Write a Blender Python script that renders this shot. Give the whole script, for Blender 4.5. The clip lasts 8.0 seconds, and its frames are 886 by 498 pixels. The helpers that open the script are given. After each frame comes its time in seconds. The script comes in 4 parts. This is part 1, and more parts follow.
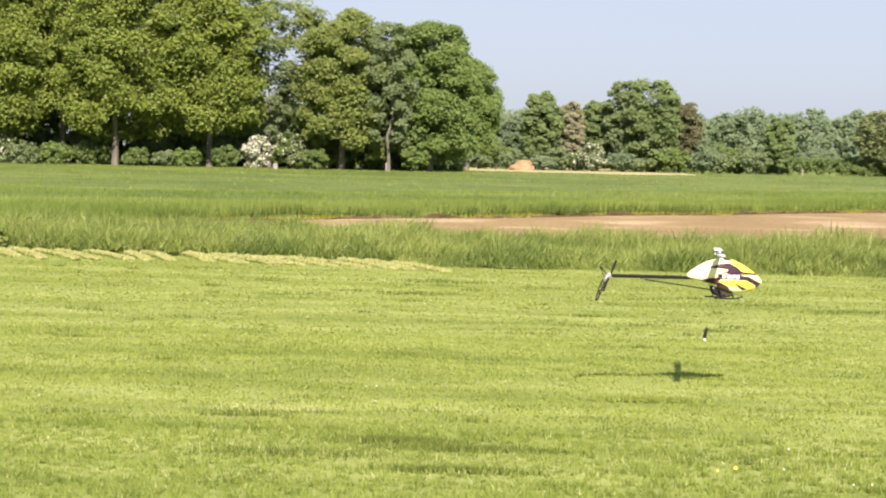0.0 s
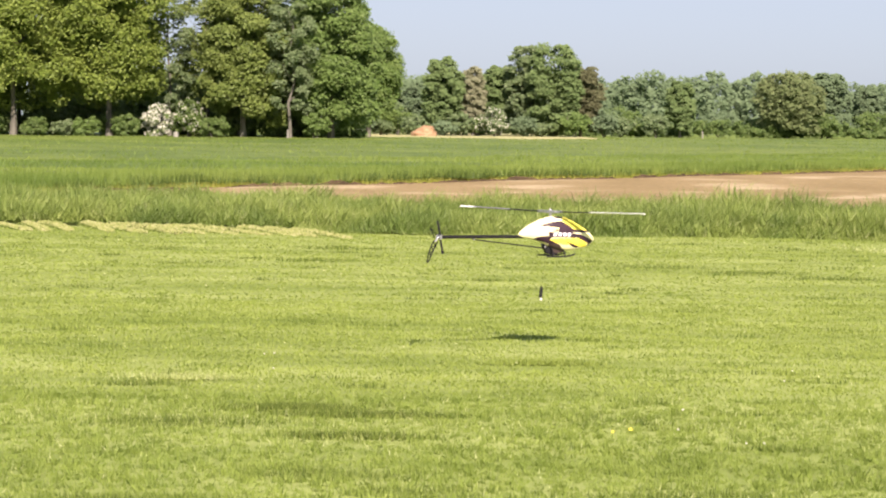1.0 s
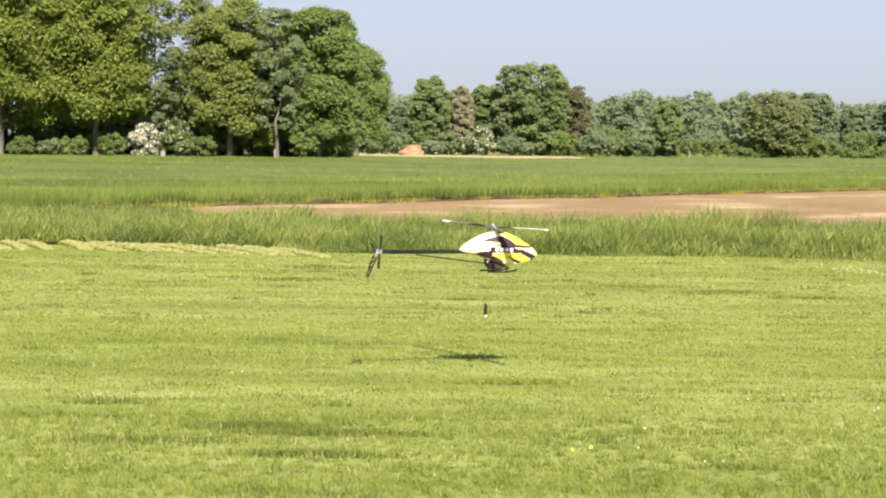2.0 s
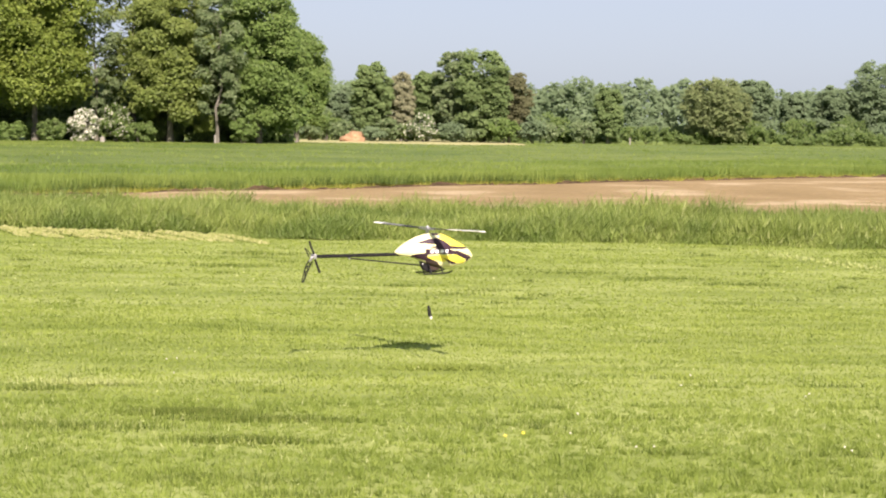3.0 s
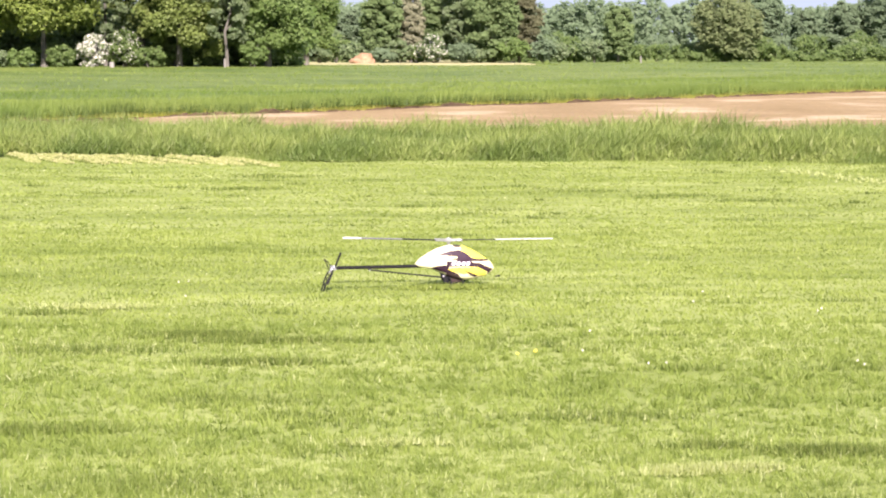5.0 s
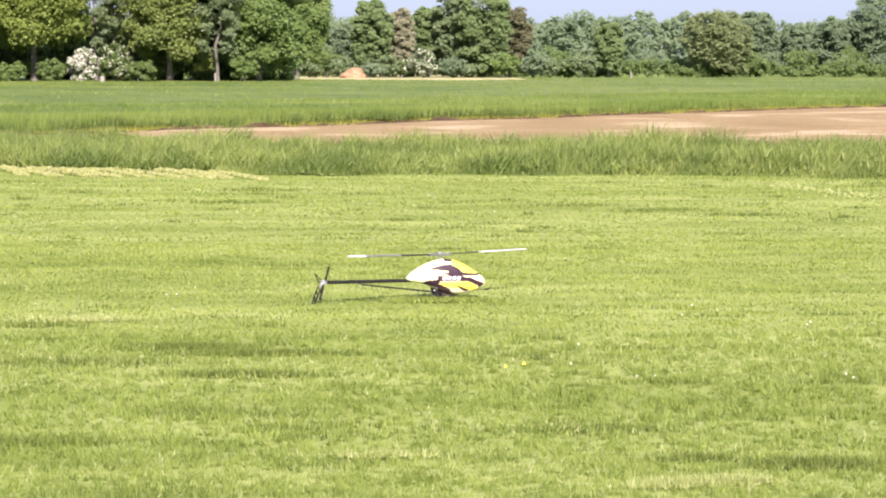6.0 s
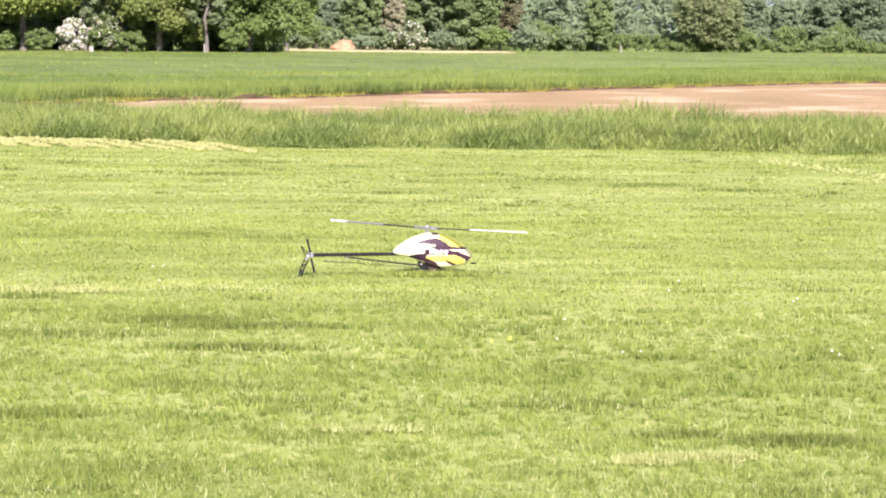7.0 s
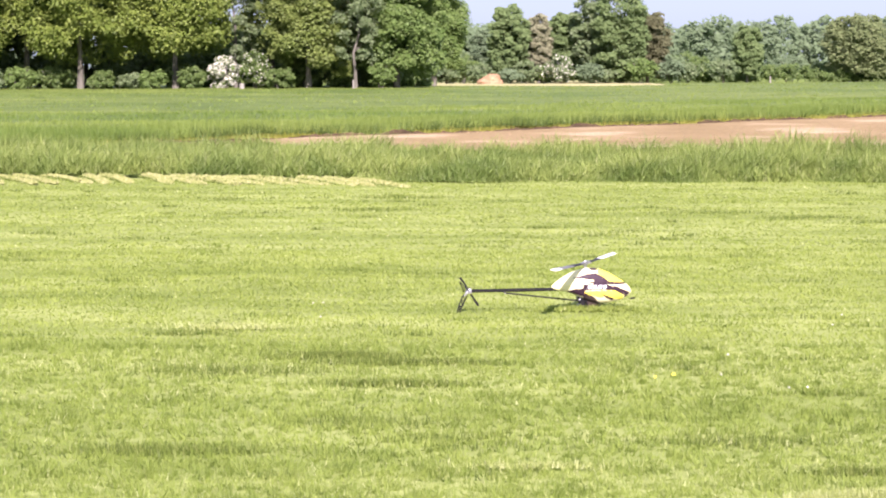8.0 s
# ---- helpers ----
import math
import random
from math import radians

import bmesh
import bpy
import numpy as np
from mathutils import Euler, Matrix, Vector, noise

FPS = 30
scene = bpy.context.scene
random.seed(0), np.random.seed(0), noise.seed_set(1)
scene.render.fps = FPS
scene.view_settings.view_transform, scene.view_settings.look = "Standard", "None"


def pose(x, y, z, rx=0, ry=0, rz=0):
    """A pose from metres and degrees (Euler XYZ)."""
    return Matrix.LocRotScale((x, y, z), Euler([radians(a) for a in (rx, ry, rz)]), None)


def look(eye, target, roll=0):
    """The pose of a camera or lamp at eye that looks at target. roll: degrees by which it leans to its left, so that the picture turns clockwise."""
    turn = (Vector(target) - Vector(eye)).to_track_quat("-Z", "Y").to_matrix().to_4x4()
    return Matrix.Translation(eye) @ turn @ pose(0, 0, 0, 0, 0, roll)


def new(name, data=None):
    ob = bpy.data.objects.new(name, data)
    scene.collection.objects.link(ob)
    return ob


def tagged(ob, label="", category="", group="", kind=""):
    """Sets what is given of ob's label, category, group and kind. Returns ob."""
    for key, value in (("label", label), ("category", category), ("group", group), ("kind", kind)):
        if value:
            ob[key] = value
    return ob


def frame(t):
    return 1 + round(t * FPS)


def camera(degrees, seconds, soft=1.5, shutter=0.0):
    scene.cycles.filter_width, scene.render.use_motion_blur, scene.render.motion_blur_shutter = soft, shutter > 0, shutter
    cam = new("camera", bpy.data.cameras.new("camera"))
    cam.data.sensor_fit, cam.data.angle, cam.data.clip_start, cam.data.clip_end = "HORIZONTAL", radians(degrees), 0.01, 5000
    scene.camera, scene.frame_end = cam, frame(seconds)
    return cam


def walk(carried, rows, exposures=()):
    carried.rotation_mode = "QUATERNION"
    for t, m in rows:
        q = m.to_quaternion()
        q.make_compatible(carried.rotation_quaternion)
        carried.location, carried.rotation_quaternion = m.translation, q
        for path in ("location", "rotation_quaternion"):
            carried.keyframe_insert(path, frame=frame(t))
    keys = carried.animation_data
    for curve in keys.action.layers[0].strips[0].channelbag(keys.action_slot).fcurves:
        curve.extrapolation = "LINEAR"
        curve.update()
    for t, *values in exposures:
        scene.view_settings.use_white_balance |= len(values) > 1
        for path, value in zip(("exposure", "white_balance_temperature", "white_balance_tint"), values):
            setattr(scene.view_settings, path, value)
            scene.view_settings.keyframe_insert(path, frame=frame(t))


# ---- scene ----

def aim(x, y, z, yaw, pitch, roll):
    """A camera pose: yaw to the right of +y, pitch above the horizon, roll to the left."""
    return pose(x, y, z, 90 + pitch, 0, -yaw) @ pose(0, 0, 0, 0, 0, roll)


cam = camera(24.17, 8.0, soft=2.1)
walk(cam, [
    (0.0, aim(-0.211, 0.036, 1.731, -2.931, -2.616, 1.219)),
    (0.2, aim(-0.200, 0.034, 1.731, -2.746, -2.640, 1.074)),
    (0.3, aim(-0.194, 0.033, 1.731, -3.099, -2.466, 0.905)),
    (0.5, aim(-0.183, 0.031, 1.730, -1.374, -2.327, 1.163)),
    (0.7, aim(-0.173, 0.031, 1.730, -0.383, -3.332, 1.710)),
    (0.8, aim(-0.168, 0.031, 1.729, -0.254, -3.652, 1.434)),
    (1.0, aim(-0.158, 0.031, 1.729, -0.249, -3.513, 0.626)),
    (1.2, aim(-0.126, 0.022, 1.730, -0.186, -3.549, 0.500)),
    (2.3, aim(0.009, -0.031, 1.737, 0.107, -2.852, 0.672)),
    (2.5, aim(0.003, -0.032, 1.741, -0.223, -2.898, 0.801)),
    (2.7, aim(0.018, -0.035, 1.738, 0.392, -2.891, 1.013)),
    (2.8, aim(0.026, -0.037, 1.736, 1.297, -3.092, 0.963)),
    (3.0, aim(0.041, -0.040, 1.732, 1.690, -3.332, 0.793)),
    (3.2, aim(0.044, -0.032, 1.729, 1.683, -3.064, 0.218)),
    (3.3, aim(0.045, -0.028, 1.728, 1.831, -2.974, -0.053)),
    (3.5, aim(0.047, -0.020, 1.725, 1.814, -3.180, -0.111)),
    (3.7, aim(0.037, -0.024, 1.722, 0.967, -4.106, -0.304)),
    (3.8, aim(0.032, -0.027, 1.720, 0.526, -4.439, -0.517)),
    (4.0, aim(0.022, -0.031, 1.716, -0.160, -4.715, -0.496)),
    (4.2, aim(0.044, -0.029, 1.714, -0.091, -5.581, -0.466)),
    (4.3, aim(0.057, -0.028, 1.713, 0.155, -6.827, -0.459)),
    (4.5, aim(0.049, 0.002, 1.719, 0.913, -7.045, 0.049)),
    (4.7, aim(0.049, -0.020, 1.719, 1.379, -6.277, -0.025)),
    (5.8, aim(0.068, 0.011, 1.707, 1.297, -5.034, 0.039)),
    (6.0, aim(0.065, 0.010, 1.703, 1.633, -5.103, 0.102)),
    (6.2, aim(0.072, 0.005, 1.699, 2.041, -5.270, 0.289)),
    (6.3, aim(0.076, 0.003, 1.696, 2.124, -4.999, 0.389)),
    (6.5, aim(0.083, -0.002, 1.692, 1.685, -5.571, 0.549)),
    (6.8, aim(0.079, 0.021, 1.700, 1.964, -6.184, 0.504)),
    (7.0, aim(0.076, 0.036, 1.706, 1.957, -5.848, 0.557)),
    (7.2, aim(0.071, 0.028, 1.706, 1.623, -6.138, 0.511)),
    (7.5, aim(0.064, 0.015, 1.706, 1.414, -5.977, 0.303)),
    (7.7, aim(0.038, 0.025, 1.712, 0.882, -5.795, -0.069)),
    (7.8, aim(0.024, 0.030, 1.715, 0.313, -5.455, -0.148)),
    (8.0, aim(-0.003, 0.040, 1.720, -2.157, -4.937, -0.178)),
], [(0.0, 1.36, 6300, 31), (1.0, 1.31, 6300, 31), (3.5, 1.28, 6300, 31), (4.0, 1.36, 6300, 31), (4.5, 1.64, 5900, 38), (6.0, 1.49, 5850, 37), (6.5, 1.46, 6000, 37), (7.0, 1.68, 5750, 43), (7.5, 1.74, 5700, 43), (8.0, 1.62, 5750, 43)])

# ---- light: clear spring day, sun behind the camera ----
SUN_ELEV, SUN_ROT = radians(38), radians(171)
world = bpy.data.worlds.new("sky")
scene.world = world
world.use_nodes = True
wn = world.node_tree
sky = wn.nodes.new("ShaderNodeTexSky")
sky.sky_type = "NISHITA"
sky.sun_disc = False
sky.sun_elevation, sky.sun_rotation = SUN_ELEV, SUN_ROT
sky.air_density, sky.dust_density, sky.ozone_density = 0.64, 1.5, 0.0
wn.nodes["Background"].inputs[1].default_value = 0.065
veil = wn.nodes.new("ShaderNodeMix")     # thin even haze over the whole sky
veil.data_type = "RGBA"
veil.inputs[0].default_value = 0.72
veil.inputs[7].default_value = (3.5, 4.3, 4.2, 1)
wn.links.new(sky.outputs[0], veil.inputs[6])
wn.links.new(veil.outputs[2], wn.nodes["Background"].inputs[0])
to_sun = Vector((math.sin(SUN_ROT) * math.cos(SUN_ELEV), math.cos(SUN_ROT) * math.cos(SUN_ELEV), math.sin(SUN_ELEV)))
sun_data = bpy.data.lights.new("sun", "SUN")
sun_data.energy, sun_data.angle, sun_data.color = 4.4, radians(0.9), (1.0, 0.89, 0.72)
sun = new("sun", sun_data)
sun.matrix_world = look(to_sun * 50, (0, 0, 0))


# ---- materials ----
def nodes_of(name):
    m = bpy.data.materials.new(name)
    m.use_nodes = True
    return m, m.node_tree, m.node_tree.nodes["Principled BSDF"]


def noise_node(nt, scale, stretch=(1, 1, 1), detail=3.0, coord="Object"):
    tc = nt.nodes.new("ShaderNodeTexCoord")
    mp = nt.nodes.new("ShaderNodeMapping")
    mp.inputs["Scale"].default_value = stretch
    nz = nt.nodes.new("ShaderNodeTexNoise")
    nz.inputs["Scale"].default_value = scale
    nz.inputs["Detail"].default_value = detail
    nt.links.new(tc.outputs[coord], mp.inputs["Vector"])
    nt.links.new(mp.outputs[0], nz.inputs["Vector"])
    return nz.outputs["Fac"]


def ramp(nt, fac, stops):
    r = nt.nodes.new("ShaderNodeValToRGB")
    el = r.color_ramp.elements
    while len(el) < len(stops):
        el.new(0.5)
    for e, (p, c) in zip(el, stops):
        e.position, e.color = p, (*c, 1)
    nt.links.new(fac, r.inputs[0])
    return r.outputs[0]


def mix(nt, a, b, fac, mode="MIX"):
    n = nt.nodes.new("ShaderNodeMix")
    n.data_type, n.blend_type = "RGBA", mode
    for sock, v in ((n.inputs[0], fac), (n.inputs[6], a), (n.inputs[7], b)):
        if isinstance(v, (int, float)):
            sock.default_value = v
        elif isinstance(v, tuple):
            sock.default_value = (*v, 1)
        else:
            nt.links.new(v, sock)
    return n.outputs[2]


def bump(nt, bsdf, fac, strength, dist):
    b = nt.nodes.new("ShaderNodeBump")
    b.inputs["Strength"].default_value, b.inputs["Distance"].default_value = strength, dist
    nt.links.new(fac, b.inputs["Height"])
    nt.links.new(b.outputs[0], bsdf.inputs["Normal"])


def plain(name, colour, rough=0.5, metal=0.0, var=0.12, scale=30.0, spec=0.5):
    """Paint, plastic or metal with slight mottling and fine relief."""
    m, nt, b = nodes_of(name)
    n = noise_node(nt, scale)
    lo = tuple(c * (1 - var) for c in colour)
    hi = tuple(min(1.0, c * (1 + var)) for c in colour)
    nt.links.new(ramp(nt, n, [(0.3, lo), (0.7, hi)]), b.inputs["Base Color"])
    b.inputs["Roughness"].default_value, b.inputs["Metallic"].default_value = rough, metal
    b.inputs["Specular IOR Level"].default_value = spec
    bump(nt, b, n, 0.05, 0.002)
    return m


def leafy(name, stops, patch=None, patch_scale=0.3, stretch=(1, 1, 1), through_light=0.42, rough=0.55, amount=0.7, fine=0.0, grain=0.0):
    """Leaves or blades: colour varies from leaf to leaf and in larger drifts; some light passes through."""
    m, nt, b = nodes_of(name)
    geo = nt.nodes.new("ShaderNodeNewGeometry")
    col = ramp(nt, geo.outputs["Random Per Island"], stops)
    if patch:
        n = noise_node(nt, patch_scale, stretch, 4.0)
        col = mix(nt, col, ramp(nt, n, patch), amount, "MULTIPLY")
    if fine:
        col = mix(nt, col, ramp(nt, noise_node(nt, fine, (0.4, 1, 1), 5.0), [(0.36, (0.60, 0.67, 0.54)), (0.56, (1, 1, 1))]), 0.7, "MULTIPLY")
    if grain:
        col = mix(nt, col, ramp(nt, noise_node(nt, grain, (0.8, 1, 1), 2.0), [(0.34, (0.66, 0.71, 0.60)), (0.52, (1, 1, 1)), (0.70, (1.12, 1.1, 1.12))]), 0.6, "MULTIPLY")
    nt.links.new(col, b.inputs["Base Color"])
    b.inputs["Roughness"].default_value = rough
    b.inputs["Specular IOR Level"].default_value = 0.25
    tr = nt.nodes.new("ShaderNodeBsdfTranslucent")
    nt.links.new(col, tr.inputs["Color"])
    ms = nt.nodes.new("ShaderNodeMixShader")
    ms.inputs[0].default_value = through_light
    nt.links.new(b.outputs[0], ms.inputs[1])
    nt.links.new(tr.outputs[0], ms.inputs[2])
    nt.links.new(ms.outputs[0], nt.nodes["Material Output"].inputs["Surface"])
    return m


def soil(name, stops, scale, stretch, fine, fine_mix=0.4, relief=0.03, rough=0.95):
    m, nt, b = nodes_of(name)
    a = ramp(nt, noise_node(nt, scale, stretch, 5.0), stops)
    f = noise_node(nt, fine, (1, 1, 1), 6.0)
    col = mix(nt, a, ramp(nt, f, [(0.3, (0.45, 0.45, 0.45)), (0.7, (1.0, 1.0, 1.0))]), fine_mix, "MULTIPLY")
    nt.links.new(col, b.inputs["Base Color"])
    b.inputs["Roughness"].default_value = rough
    b.inputs["Specular IOR Level"].default_value = 0.1
    bump(nt, b, f, 0.6, relief)
    return m


STREAK = [(0.34, (0.52, 0.58, 0.42)), (0.44, (0.80, 0.83, 0.70)), (0.54, (0.97, 0.97, 0.9)), (0.68, (1.0, 0.97, 1.0))]
M_GROUND = soil("field_grass", [(0.3, (0.126, 0.185, 0.038)), (0.7, (0.198, 0.268, 0.057))], 0.08, (1, 1, 1), 6.0)
M_LAWN_SOIL = soil("lawn_thatch", [(0.35, (0.165, 0.218, 0.048)), (0.65, (0.288, 0.342, 0.106))], 1.1, (0.22, 1, 1), 40.0, 0.15)
M_LAWN = leafy("mown_grass", [(0.0, (0.230, 0.308, 0.052)), (0.5, (0.260, 0.342, 0.064)), (0.9, (0.290, 0.37, 0.080)), (1.0, (0.35, 0.41, 0.12))],
               STREAK, 1.1, (0.20, 1, 1), amount=0.30, fine=6.0, grain=28.0)
M_LAWN_FAR = leafy("mown_grass_even", [(0.0, (0.250, 0.325, 0.060)), (0.5, (0.268, 0.342, 0.066)), (1.0, (0.290, 0.362, 0.078))],
                   STREAK, 1.1, (0.16, 1, 1), amount=0.18, fine=3.0)
M_TUFT = leafy("long_grass_tuft", [(0.0, (0.092, 0.140, 0.023)), (0.7, (0.150, 0.208, 0.034)), (1.0, (0.26, 0.31, 0.083))])
M_CLIP = leafy("grass_clippings", [(0.0, (0.306, 0.371, 0.095)), (0.6, (0.396, 0.453, 0.152)), (1.0, (0.522, 0.567, 0.266))])
M_TALL = leafy("tall_grass", [(0.0, (0.18, 0.25, 0.05)), (0.6, (0.276, 0.35, 0.078)), (0.9, (0.355, 0.43, 0.123)), (1.0, (0.486, 0.515, 0.228))],
               [(0.36, (0.45, 0.58, 0.5)), (0.56, (1, 1, 1))], 0.55, fine=2.2)
M_CROP = leafy("cereal_leaves", [(0.0, (0.175, 0.245, 0.042)), (0.6, (0.232, 0.308, 0.062)), (1.0, (0.28, 0.352, 0.084))],
               [(0.38, (0.52, 0.66, 0.55)), (0.6, (1, 1, 1))], 0.12, (0.35, 1, 1), fine=0.7)
M_CROP_LOW = leafy("yellow_stalks", [(0.0, (0.19, 0.24, 0.03)), (0.6, (0.29, 0.31, 0.045)), (1.0, (0.42, 0.40, 0.10))])
M_CROP_DEEP = leafy("dark_green_crop_leaves", [(0.0, (0.075, 0.125, 0.024)), (0.6, (0.105, 0.165, 0.034)), (1.0, (0.15, 0.215, 0.05))])
M_HAY = leafy("dry_clippings", [(0.0, (0.24, 0.29, 0.07)), (0.6, (0.335, 0.36, 0.12)), (1.0, (0.44, 0.44, 0.20))])
M_DIRT = soil("bare_soil", [(0.32, (0.245, 0.182, 0.083)), (0.54, (0.30, 0.227, 0.11)), (0.66, (0.45, 0.365, 0.215))], 0.5, (0.6, 0.5, 1), 5.0, 0.6)
M_CLOD = soil("dry_clods", [(0.3, (0.28, 0.20, 0.105)), (0.7, (0.38, 0.29, 0.17))], 0.7, (1, 1, 1), 9.0, 0.4)
M_DARK_SOIL = soil("dark_brown_soil", [(0.3, (0.05, 0.036, 0.02)), (0.7, (0.12, 0.085, 0.045))], 1.5, (1, 1, 1), 8.0)
M_PALE = soil("dry_stubble", [(0.3, (0.34, 0.34, 0.14)), (0.7, (0.44, 0.42, 0.2))], 0.1, (0.2, 1, 1), 2.0)
M_HEAP = soil("clay_heap", [(0.3, (0.27, 0.17, 0.09)), (0.7, (0.42, 0.27, 0.15))], 1.0, (1, 1, 1), 3.0, 0.5, 0.08)
M_BARK = soil("bark", [(0.3, (0.10, 0.098, 0.075)), (0.7, (0.19, 0.185, 0.145))], 2.0, (1, 1, 0.3), 12.0, 0.5, 0.05)
M_POST = soil("weathered_post", [(0.3, (0.20, 0.20, 0.16)), (0.7, (0.32, 0.31, 0.26))], 3.0, (1, 1, 0.3), 20.0)
DRIFT = [(0.32, (0.72, 0.8, 0.75)), (0.66, (1, 1, 1))]
OAK = leafy("oak_leaves", [(0.0, (0.122, 0.178, 0.025)), (0.6, (0.178, 0.238, 0.038)), (1.0, (0.245, 0.31, 0.058))], DRIFT, 0.3, through_light=0.38)
OAK_DULL = leafy("olive_oak_leaves", [(0.0, (0.118, 0.165, 0.032)), (0.6, (0.162, 0.215, 0.046)), (1.0, (0.215, 0.27, 0.066))], DRIFT, 0.3, through_light=0.38)
MAPLE = leafy("fresh_green_leaves", [(0.0, (0.10, 0.166, 0.034)), (0.6, (0.14, 0.216, 0.05)), (1.0, (0.19, 0.27, 0.075))], DRIFT, 0.3, through_light=0.38)
BIRCH = leafy("grey_green_leaves", [(0.0, (0.099, 0.154, 0.057)), (0.6, (0.153, 0.216, 0.0855)), (1.0, (0.225, 0.288, 0.142))])
BROWN = leafy("bronze_leaves", [(0.0, (0.125, 0.13, 0.062)), (0.6, (0.155, 0.163, 0.078)), (1.0, (0.175, 0.195, 0.092))], through_light=0.5, rough=0.8)
BUD = leafy("pale_bud_leaves", [(0.0, (0.21, 0.225, 0.125)), (0.6, (0.255, 0.267, 0.15)), (1.0, (0.30, 0.308, 0.18))], through_light=0.38, rough=0.8)
# far leaves paled and greyed: distance haze is put into their colour
HAZE_LEAF = leafy("haze_paled_leaves", [(0.0, (0.125, 0.185, 0.088)), (0.6, (0.145, 0.21, 0.105)), (1.0, (0.165, 0.23, 0.12))], through_light=0.38, rough=0.8)
# green with its saturation lowered, painting haze onto the far tree row
HAZE_GREEN = leafy("haze_dulled_green_leaves", [(0.0, (0.11, 0.172, 0.055)), (0.6, (0.14, 0.208, 0.07)), (1.0, (0.18, 0.25, 0.092))], through_light=0.38, rough=0.8)
OLIVE = leafy("olive_leaves", [(0.0, (0.125, 0.17, 0.06)), (0.6, (0.155, 0.20, 0.075)), (1.0, (0.19, 0.23, 0.095))], through_light=0.38, rough=0.8)
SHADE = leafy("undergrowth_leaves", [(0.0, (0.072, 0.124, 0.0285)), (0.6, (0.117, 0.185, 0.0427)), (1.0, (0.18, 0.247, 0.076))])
BLOSSOM = leafy("white_blossom", [(0.0, (0.55, 0.55, 0.42)), (0.5, (0.75, 0.74, 0.62)), (1.0, (0.82, 0.81, 0.74))])


# ---- builders ----
def thing(name, label, category, group="", kind=""):
    return tagged(new(name), label, category, group, kind)


def part(name, bm, material, parent, label=""):
    me = bpy.data.meshes.new(name)
    bm.to_mesh(me)
    bm.free()
    for mm in (material if isinstance(material, (list, tuple)) else [material]):
        me.materials.append(mm)
    ob = new(name, me)
    ob.parent = parent
    return tagged(ob, label)


def smooth(ob, angle=40):
    ob.data.shade_smooth()
    ob.data.set_sharp_from_angle(angle=radians(angle))
    return ob


def raw_mesh(name, verts, faces_n, material, parent=None):
    """A mesh from an array of faces: verts holds faces_n corners for each face in turn."""
    n = len(verts) // faces_n
    me = bpy.data.meshes.new(name)
    me.vertices.add(len(verts))
    me.vertices.foreach_set("co", np.asarray(verts, np.float32).ravel())
    me.loops.add(len(verts))
    me.loops.foreach_set("vertex_index", np.arange(len(verts), dtype=np.int32))
    me.polygons.add(n)
    me.polygons.foreach_set("loop_start", np.arange(n, dtype=np.int32) * faces_n)
    me.materials.append(material)
    me.update(calc_edges=True)
    ob = new(name, me)
    ob.parent = parent
    return ob


def grid_mesh(name, xs, ys, height, material, parent=None):
    """A sheet over xs by ys with heights from height(X, Y)."""
    X, Y = np.meshgrid(xs, ys)
    V = np.stack([X, Y, height(X, Y)], -1).reshape(-1, 3)
    nx, ny = len(xs), len(ys)
    i = (np.arange(ny - 1)[:, None] * nx + np.arange(nx - 1)).ravel()
    F = np.stack([i, i + 1, i + 1 + nx, i + nx], 1)
    me = bpy.data.meshes.new(name)
    me.from_pydata(V.tolist(), [], F.tolist())
    me.materials.append(material)
    me.shade_smooth()
    ob = new(name, me)
    ob.parent = parent
    return ob


def wobble(x, y, seed, freq):
    """Smooth sum of waves, about -1 to 1."""
    r = np.random.RandomState(seed)
    out = 0
    for k in range(7):
        a, f, p = r.uniform(0, 6.28), freq * r.uniform(0.5, 2.0), r.uniform(0, 6.28)
        out = out + np.sin((x * np.cos(a) + y * np.sin(a)) * f * 6.28 + p)
    return out / 3.5


def blades(rng, base, length, width, lean, bend=0.0):
    """Grass blades as triangles standing on the points base (N, 3)."""
    n = len(base)
    a = rng.uniform(0, 6.283, n)
    b = rng.uniform(0, 6.283, n)
    tilt = np.abs(rng.normal(0, 1, n)) * lean
    side = np.stack([np.cos(a), np.sin(a), np.zeros(n)], 1) * (width / 2)[:, None]
    up = np.stack([np.cos(b) * np.sin(tilt) + bend, np.sin(b) * np.sin(tilt), np.cos(tilt)], 1) * length[:, None]
    return np.stack([base - side, base + side, base + up], 1).reshape(-1, 3)


def leaves_at(rng, c, nrm, size):
    """Pointed leaves, one triangle each, at the points c facing nrm."""
    n = len(c)
    nrm = nrm / np.linalg.norm(nrm, axis=1)[:, None]
    t = np.cross(nrm, rng.normal(0, 1, (n, 3)))
    t /= np.linalg.norm(t, axis=1)[:, None] + 1e-9
    w = np.cross(nrm, t)
    a, b = (size * 0.6)[:, None], (size * 0.45)[:, None]
    return np.stack([c - t * a, c + t * a * 0.7 + w * b, c + t * a * 0.7 - w * b], 1).reshape(-1, 3)


